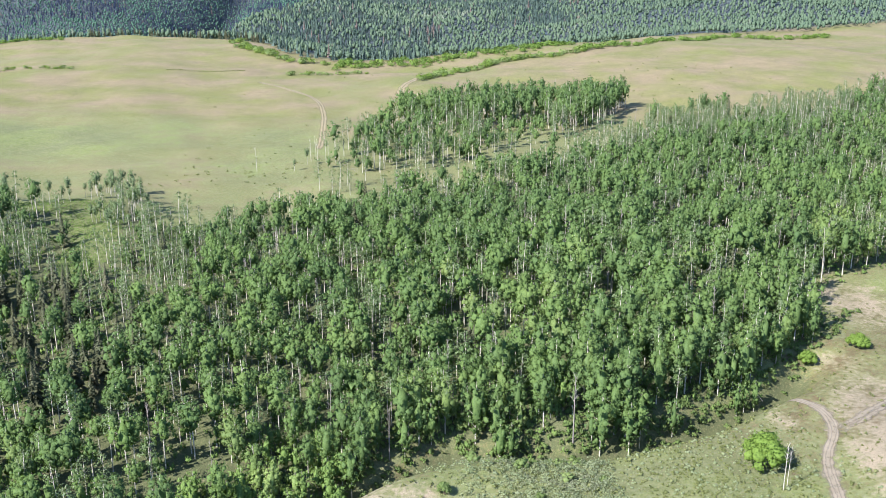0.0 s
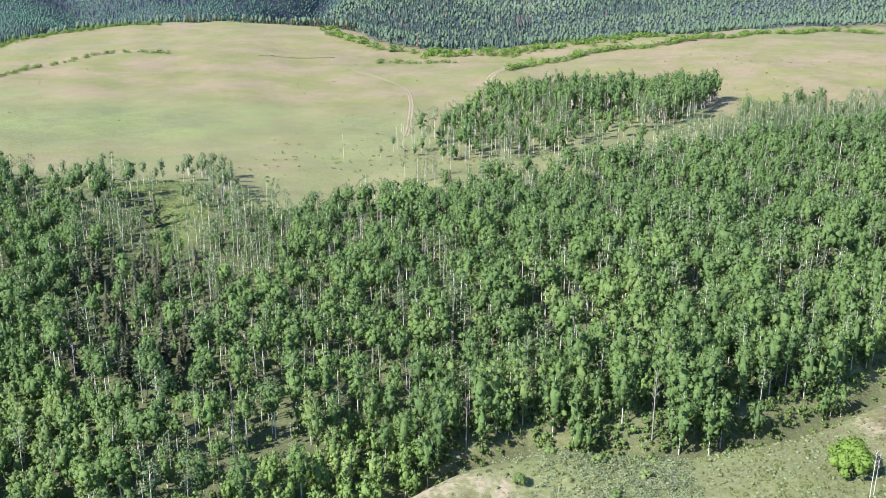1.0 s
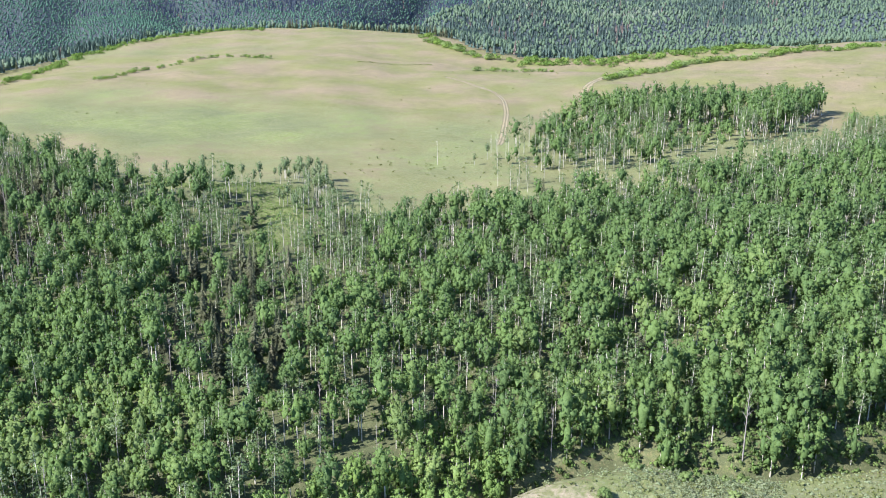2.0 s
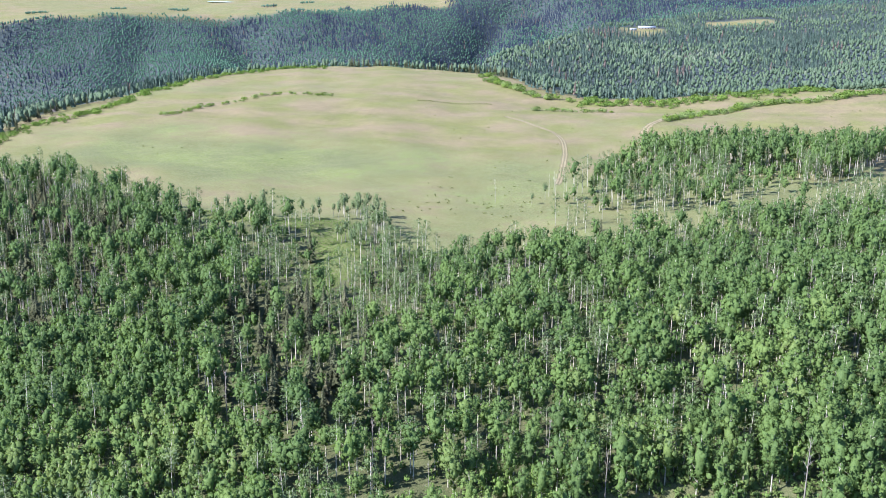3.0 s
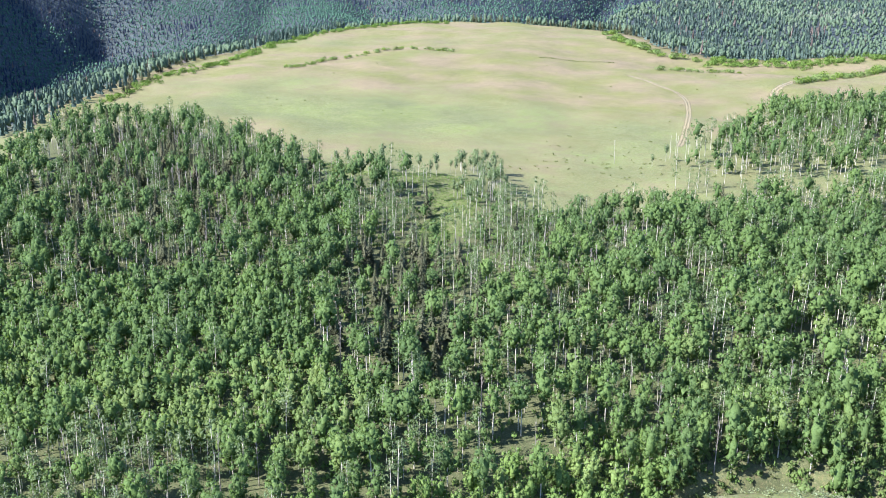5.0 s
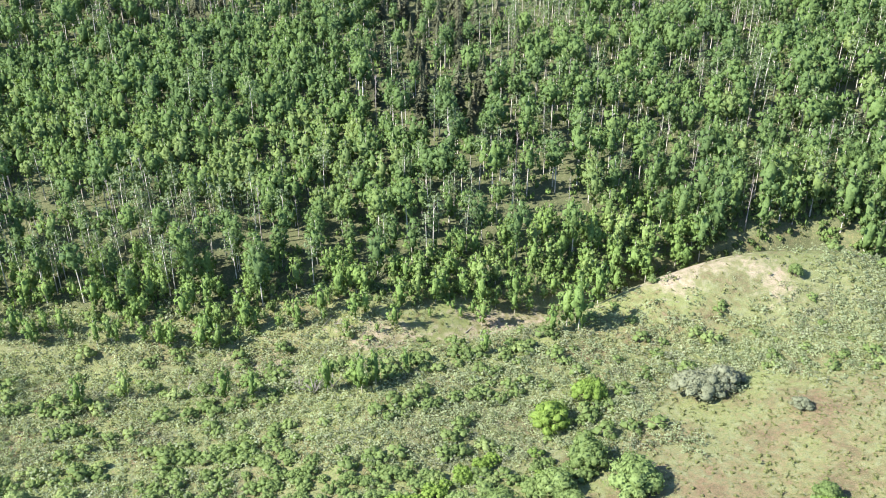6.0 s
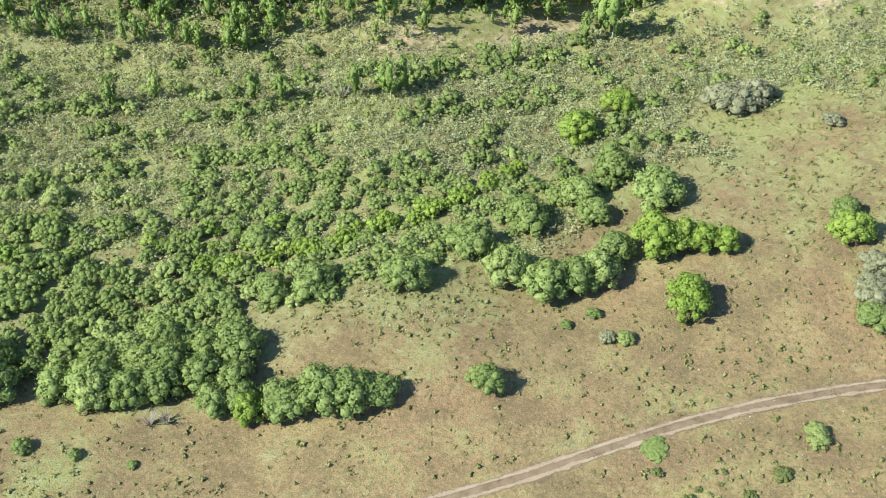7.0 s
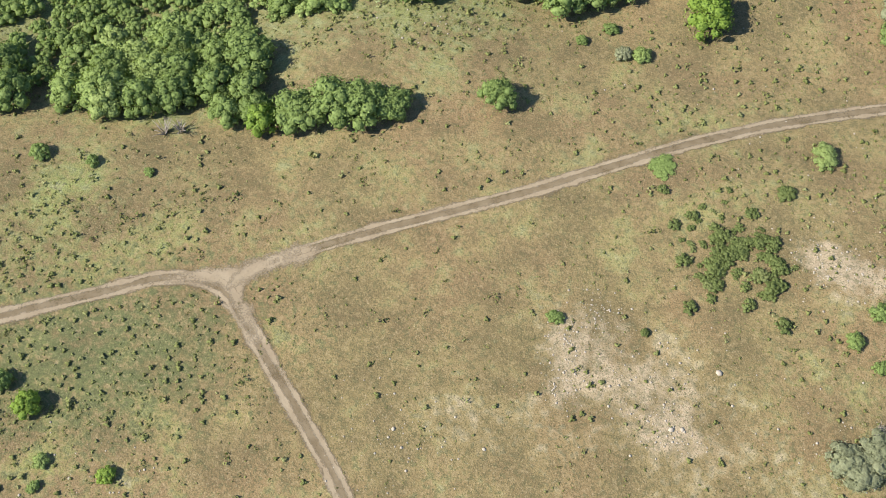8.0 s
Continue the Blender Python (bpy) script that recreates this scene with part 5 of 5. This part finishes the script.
for single, line, step, wide, big in ((False, [(-452, 560), (-478, 655), (-468, 700), (-481, 762), (-500, 860), (-500, 930), (-480, 1040), (-450, 1110), (-415, 1120)], 2.4, 9, 1.2),
                                      (True, [(-392, 707), (-390, 771), (-356, 837), (-310, 856)], 3, 5, 1.0), (True, [(-212, 1060), (-192, 1002), (-155, 957), (-120, 936)], 2.6, 7, 1.7),
                                      (True, [(-117, 855), (-92, 868), (-66, 878)], 3, 3, 1.2), (True, [(-128, 853), (-125, 854)], 2, 1.5, 1.9), (True, [(-15, 798), (0, 828), (22, 866), (52, 900), (90, 918), (125, 931)], 2.4, 7, 1.7),
                                      (False, [(124, 931), (200, 1000), (300, 1075), (420, 1120)], 2.6, 7, 1.6), (False, [(-100, 930), (-40, 930), (40, 958), (120, 1005)], 1.2, 16, 1.4)):
    P = curve_through(line, step)
    P = P + rng.normal(size=P.shape) * wide / 2
    if not single:
        stuff("rim_shrubs", "bright green shrubs crowding the meadow's edge", "shrubs", RIM_SHRUBS, BRIGHT_LEAVES, rng, P[:, 0], P[:, 1], height(P[:, 0], P[:, 1]) - 0.1, big * rng.uniform(0.6, 1.4, len(P)))
        continue
    for px, py in P:
        ob = tagged(new("meadow_shrub", LOW[int(rng.integers(3))]), "round bright green shrub in a meadow hollow", "shrub", "shrubs in the meadow")
        s = big * rng.uniform(0.6, 1.35)
        ob.matrix_basis = pose(px, py, float(height(px, py)) - 0.1, 0, 0, rng.uniform(0, 360)) @ Matrix.Diagonal((s, s, s, 1))

# ---- low growth of the open slopes ----
UNDER = [low_shrub(570 + i, 2.8, 1.8, 3, 6, 0.55) for i in range(4)]
GRASSY = []
for i in range(6):
    own = np.random.default_rng(580 + i)
    spots = np.stack([own.normal(size=7) * 0.62, own.normal(size=7) * 0.62, own.uniform(0.25, 0.75, 7)], 1)
    GRASSY.append(soft(sprays(own, spots, own.uniform(0.35, 0.6, 7), 9, 0.34, 1.25, False, 0.8, 0.3), 1.5))
WILLOWS = [low_shrub(550 + i, 2.6, 1.9, 6, 11, 0.30) for i in range(6)]
x, y = scatter(rng, -180, 40, 62, 235, 1.45)
d, s = along(x, y, CREEK)
creek_y = np.interp(x, [p[0] for p in CREEK[::-1]], [p[1] for p in CREEK[::-1]])
low_side = creek_y - y
bench = ease(-10, 4, depth_in(x, y, BENCH) + 10 * waves(x, y, 20, 3))
want = ease(1, 8, low_side) * ease(85, 60, d) * (1 - bench)
want = want * (1 - np.clip(1.5 * hump(x, y, -16, 202, 30, 15, 32), 0, 0.97)) * np.where(depth_in(x, y, OAK_BAND) < 0, 1, 0.15 + 0.7 * ease(-70, -98, x) * ease(74, 92, y)) * (1 - 0.7 * ease(13, 7, d) * (s > 0.55) * (s < 0.76))
want = np.maximum(want, 0.85 * ease(26, 12, d) * ease(0.64, 0.72, s) * (x > -178))
# the growth lies in rows along the slope: leafy bushes in some, pale willow and grass between them
across = 0.8 * y - 0.6 * x + 2.6 * waves(x, y, 55, 3) + 1.2 * waves(x, y, 19, 6)
row = np.max([np.exp(-((across - a) / w) ** 2) * k for a, w, k in ((123, 4.0, 0.95), (131, 3.4, 0.85), (139, 2.0, 0.55), (148.5, 4.2, 1.0), (156, 2.0, 0.5), (163, 4.2, 0.9), (172, 4.5, 0.75))], 0) * (0.75 + 0.45 * waves(x, y, 27, 11)) * (1 - 0.6 * ease(-50, -25, x))
keep = rng.uniform(0, 1, len(x)) < want * (0.92 - 0.45 * ease(0.45, 0.75, row))
x, y, d, row, across = x[keep], y[keep], d[keep], row[keep], across[keep]
bushy = rng.uniform(0, 1, len(x)) < 0.04 + 0.62 * ease(0.4, 0.75, row)
big = np.where(bushy, rng.uniform(0.9, 1.9, len(x)), rng.uniform(0.6, 1.45, len(x)))
tall = np.where(bushy, big * 0.85, big * rng.uniform(0.5, 1.05, len(x)))
roll = rng.uniform(0, 1, len(x)) + 0.35 * waves(x, y, 33, 8)
yellow = bushy & (np.abs(across - 122.5) < 3.5) & (roll < 0.8)
oak = bushy & ~yellow & (roll < 0.85) | ~bushy & (roll > 1.1)
silver = ~bushy & ~oak & (roll < 0.16)
for mask, mat, nm, lab in ((~(oak | yellow | silver), VALE_LEAVES, "willow_scrub", "pale yellow-green willow scrub in the creek valley"), (silver, SILVER_LEAVES, "silver_scrub", "silvery low brush in the creek valley"),
                           (oak, OAK_LEAVES, "oak_scrub", "low green oak scrub in the creek valley"), (yellow, BRIGHT_LEAVES, "bright_scrub", "bright yellow-green brush in the creek valley")):
    stuff(nm, lab, "scrub", WILLOWS if nm in ("oak_scrub", "bright_scrub") else GRASSY, mat, rng, x[mask], y[mask], height(x[mask], y[mask]) - 0.1, big[mask] * 1.12, tall[mask])
x, y = scatter(rng, -310, 200, 100, 400, 3.9)
d, s = along(x, y, CREEK)
keep = (depth_in(x, y, FOREST) > -3) & (rng.uniform(0, 1, len(x)) < np.where(depth_in(x, y, GLADE) > -2, 0.10, 0.74))
x, y = x[keep], y[keep]
stuff("undergrowth", "low green undergrowth beneath the aspens", "undergrowth", UNDER, YOUNG_LEAVES, rng, x, y, height(x, y) - 0.1, rng.uniform(0.5, 1.3, len(x)), rng.uniform(0.5, 2.2, len(x)))
x, y = scatter(rng, -60, 150, 175, 320, 1.9)
d, s = along(x, y, CREEK)
keep = (d < 15) & (d > 1.2) & (s > 0.14) & (s < 0.57) & (y > np.interp(x, [p[0] for p in CREEK[::-1]], [p[1] for p in CREEK[::-1]]) - 0.5) & (rng.uniform(0, 1, len(x)) < np.where(x > -24, 0.42, 0.6))
x, y = x[keep], y[keep]
# Only dark tints here: the gully's shadow is put into the brush colour.
stuff("gully_brush", "leafy brush and saplings filling the gully below the aspens", "brush", WILLOWS, OAK_LEAVES, rng, x, y, height(x, y) - 0.1, rng.uniform(0.6, 1.2, len(x)), rng.uniform(0.6, 1.4, len(x)), shade=rng.uniform(0, 0.4, len(x)))
x, y = scatter(rng, -120, 150, 150, 330, 2.1)
inner = depth_in(x, y, FOREST)
keep = (inner > -2.5) & (inner < 9) & (along(x, y, CREEK)[0] < 42) & (along(x, y, CREEK)[0] > 4) & (rng.uniform(0, 1, len(x)) < 0.55)
x, y = x[keep], y[keep]
stuff("edge_brush", "leafy young growth along the front of the forest", "brush", WILLOWS, OAK_LEAVES, rng, x, y, height(x, y) - 0.1, rng.uniform(0.6, 1.2, len(x)), rng.uniform(0.7, 1.9, len(x)), shade=rng.uniform(0, 0.5, len(x)))
x, y = scatter(rng, -235, -115, 318, 440, 1.7)
keep = depth_in(x, y, GLADE) > 0.5
x, y = x[keep], y[keep]
stuff("glade_grass", "lush bright green grass and herbs in a forest glade", "grass", GRASSY, YOUNG_LEAVES, rng, x, y, height(x, y) - 0.1, rng.uniform(0.8, 1.4, len(x)), rng.uniform(0.25, 0.6, len(x)), shade=rng.uniform(0.5, 1.0, len(x)))
x, y = scatter(rng, -520, -90, 150, 460, 4.4)
inner, rim_d = depth_in(x, y, FOREST), depth_in(x, y, RIM)
keep = (((inner < 2) & (rim_d > -45) & (rim_d < 75) & (y < 430)) ) & (rng.uniform(0, 1, len(x)) < 0.42 + 0.35 * waves(x, y, 40, 3))
x, y = x[keep], y[keep]
stuff("rim_scrub", "pale green scrub on the slope's shoulder", "scrub", WILLOWS, YOUNG_LEAVES, rng, x, y, height(x, y) - 0.1, rng.uniform(0.5, 1.8, len(x)))
TUFTS = [sprays(np.random.default_rng(600 + i), [(0, 0, 0.10), (0.22, 0.08 * i - 0.1, 0.06)], [0.24, 0.2], 8, 0.20, 0.8, False, 0.5, 0.3) for i in range(6)]
for x0, x1, y0, y1, step, lo, hi in ((-150, 150, 0, 330, 2.9, 1.0, 2.6), (-125, 60, -30, 190, 1.08, 0.4, 1.35)):
    x, y = scatter(rng, x0, x1, y0, y1, step)
    g, s, b, _ = cover_of(x, y)
    want = 0.13 + 0.6 * ease(0.25, 0.6, g + 0.25 * waves(x, y, 18, 5)) + 0.16 * waves(x, y, 9, 8) + 0.75 * hump(x, y, -42, 87, 11, 9) + 0.55 * hump(x, y, -62, 16, 20, 14)
    keep = (s < 0.55) & (rng.uniform(0, 1, len(x)) < want) & (along(x, y, MAIN_ROAD)[0] > 1.6)
    x, y, g = x[keep], y[keep], g[keep]
    stuff("sagebrush", "low grey-green sagebrush and tufts on dry grass", "sagebrush", TUFTS, BRUSH_LEAVES, rng, x, y, height(x, y) - 0.03, (lo + (hi - lo) * rng.uniform(0, 1, len(x)) ** 2.2) * (0.8 + 0.7 * g))
BUSHES = [soft(leafy(np.random.default_rng(640 + i), [(0, 0, 0.22), (0.28, 0.1, 0.18), (-0.14, 0.26, 0.2), (0.02, -0.3, 0.16)][:3 + i % 2], [0.32, 0.26, 0.28, 0.25][:3 + i % 2], 6, 0.17, 0.95), 1.0) for i in range(5)]
x, y = scatter(rng, -125, 110, -25, 250, 1.25)
g, s, b, _ = cover_of(x, y)
want = 0.06 + 0.2 * ease(0.0, 0.7, waves(x, y, 23, 6)) + 0.16 * ease(-0.1, 0.6, waves(x, y, 8, 3)) + 0.8 * hump(x, y, -64, 18, 28, 15, 30) + 0.5 * hump(x, y, 14, 86, 34, 18) + 0.5 * hump(x, y, 32, 140, 42, 45) + 0.7 * hump(x, y, 58, 208, 30, 26) + 0.35 * hump(x, y, -44, 87, 12, 10)
want = want * ease(-8, 8, depth_in(x, y, BENCH)) * (1 - ease(0.55, 0.8, s)) * (1 - 0.7 * hump(x, y, -20, 55, 22, 14, 40)) * (1 - 0.6 * hump(x, y, -12, 22, 20, 14))
keep = (rng.uniform(0, 1, len(x)) < want) & (along(x, y, MAIN_ROAD)[0] > 2.2) & (along(x, y, SIDE_ROAD)[0] > 2.2)
x, y = x[keep], y[keep]
stuff("low_bushes", "small dark green bushes dotted over dry grass", "bushes", BUSHES, BRUSH_LEAVES, rng, x, y, height(x, y) - 0.03, 0.32 + 0.72 * rng.uniform(0, 1, len(x)) ** 2.6, shade=rng.uniform(0.1, 1.0, len(x)))
x, y = scatter(rng, 8, 100, 168, 262, 1.25)
keep = (rng.uniform(0, 1, len(x)) < (0.62 + 0.3 * waves(x, y, 15, 4)) * ease(0.15, 0.45, hump(x, y, 50, 206, 44, 34, 30))) & (along(x, y, CREEK)[0] > 8) & (depth_in(x, y, FOREST) < -4) & (along(x, y, MAIN_ROAD)[0] > 2.5)
x, y = x[keep], y[keep]
half = rng.uniform(0, 1, len(x)) < 0.5
for mask, mat, nm, lab in ((half, VALE_LEAVES, "sage_slope", "pale sage covering the slope above the gully"), (~half, BRUSH_LEAVES, "green_slope_brush", "small green brush on the slope above the gully")):
    stuff(nm, lab, "sagebrush", BUSHES, mat, rng, x[mask], y[mask], height(x[mask], y[mask]) - 0.03, 0.45 + 1.0 * rng.uniform(0, 1, mask.sum()) ** 2)
x, y = scatter(rng, -420, 260, 440, 900, 6.0)
keep = (depth_in(x, y, FOREST) < -4) & (depth_in(x, y, RIM) > 25) & (rng.uniform(0, 1, len(x)) < 0.01 + 0.55 * hump(x, y, -95, 500, 45, 45) + 0.4 * hump(x, y, 190, 800, 40, 50) + 0.15 * ease(0.5, 0.9, waves(x, y, 110, 4)))
x, y = x[keep], y[keep]
stuff("meadow_sagebrush", "scattered low sagebrush in the meadow", "sagebrush", TUFTS, BRUSH_LEAVES, rng, x, y, height(x, y) - 0.05, rng.uniform(1.5, 4.0, len(x)))
P = curve_through([(-232, 857), (-207, 860), (-168, 866)], 0.9)
stuff("ditch_growth", "dark growth along a shallow meadow ditch", "growth", TUFTS, BRUSH_LEAVES, rng, P[:, 0], P[:, 1], height(P[:, 0], P[:, 1]), rng.uniform(2.0, 3.6, len(P)), shade=np.full(len(P), 0.1))
# pale stones on the bare patches
ROCK = [tube([(0, 0, -0.1), (0, 0.02, 0.05), (0.02, 0, 0.14)], [0.16, 0.17 + 0.03 * i, 0.09], 5 + i) for i in range(3)]
cx, cy, spread_r = np.array([(-3.5, 52.5, 1.8), (-5.5, 46.5, 2.0), (-3.5, 41, 1.6), (4, 44, 5), (10.5, 41.5, 2.2), (8, 47, 6), (20, 70.5, 2.6), (24, 71, 4), (-20, 26, 4.5), (-48, 4.5, 6), (-46, 86, 5), (12, 90, 12), (60, 120, 30), (30, 48, 4)]).T
k = rng.integers(len(cx), size=2200)
x, y = cx[k] + rng.normal(size=2200) * spread_r[k], cy[k] + rng.normal(size=2200) * spread_r[k] * 0.8
stuff("pale_stones", "scattered pale stones on bare dry ground", "stones", ROCK, STONE, rng, x, y, height(x, y), 0.14 + 0.75 * rng.uniform(0, 1, 2200) ** 4)
for px, py, s in ((13.2, 51.0, 2.0), (10.4, 41.6, 1.8), (-9, 29.5, 1.2), (-20, 27, 1.3), (11.6, 42.2, 1.4)):
    ob = tagged(new("stone", solid("stone", *ROCK[1], STONE)), "single pale stone lying on dry grass", "stone", "larger stones")
    ob.matrix_basis = pose(px, py, float(height(px, py)), 0, 0, px * 40) @ Matrix.Diagonal((s * 1.2, s, s, 1))


def log(px, py, length, turn, thick=0.16):
    """A fallen, bleached trunk with stubs of its limbs."""
    pieces = [tube([(0, 0, thick), (length * 0.5, 0.15, thick * 1.1), (length, 0, thick * 0.9)], [thick, thick * 0.8, thick * 0.35], 6)]
    for i in range(4):
        s = rng.uniform(0.3, 0.95) * length
        pieces.append(tube([(s, 0, thick), (s + rng.uniform(0.2, 0.9), rng.uniform(-0.9, 0.9), thick + rng.uniform(0.1, 0.9))], [thick * 0.3, thick * 0.1], 4))
    ob = tagged(new("fallen_log", solid("fallen_log", *weld(pieces), GREY_WOOD)), "bleached fallen trunk with broken limbs on the ground", "log", "fallen trunks")
    ob.matrix_basis = pose(px, py, float(height(px, py)), 0, rng.uniform(-3, 3), turn)
    return ob


for px, py, n, wide in ((-48, 507, 7, 6), (38, 575, 6, 8), (-88, 160, 9, 6), (-97, 148, 8, 5), (-112, 141, 5, 6), (34, 231, 6, 5), (18, 228, 4, 5), (-62, 172, 5, 4), (92, 262, 4, 3), (-66, 172, 4, 4)):
    for i in range(n):
        log(px + rng.normal() * wide, py + rng.normal() * wide * 0.7, rng.uniform(3, 6), rng.uniform(0, 360), rng.uniform(0.07, 0.14))
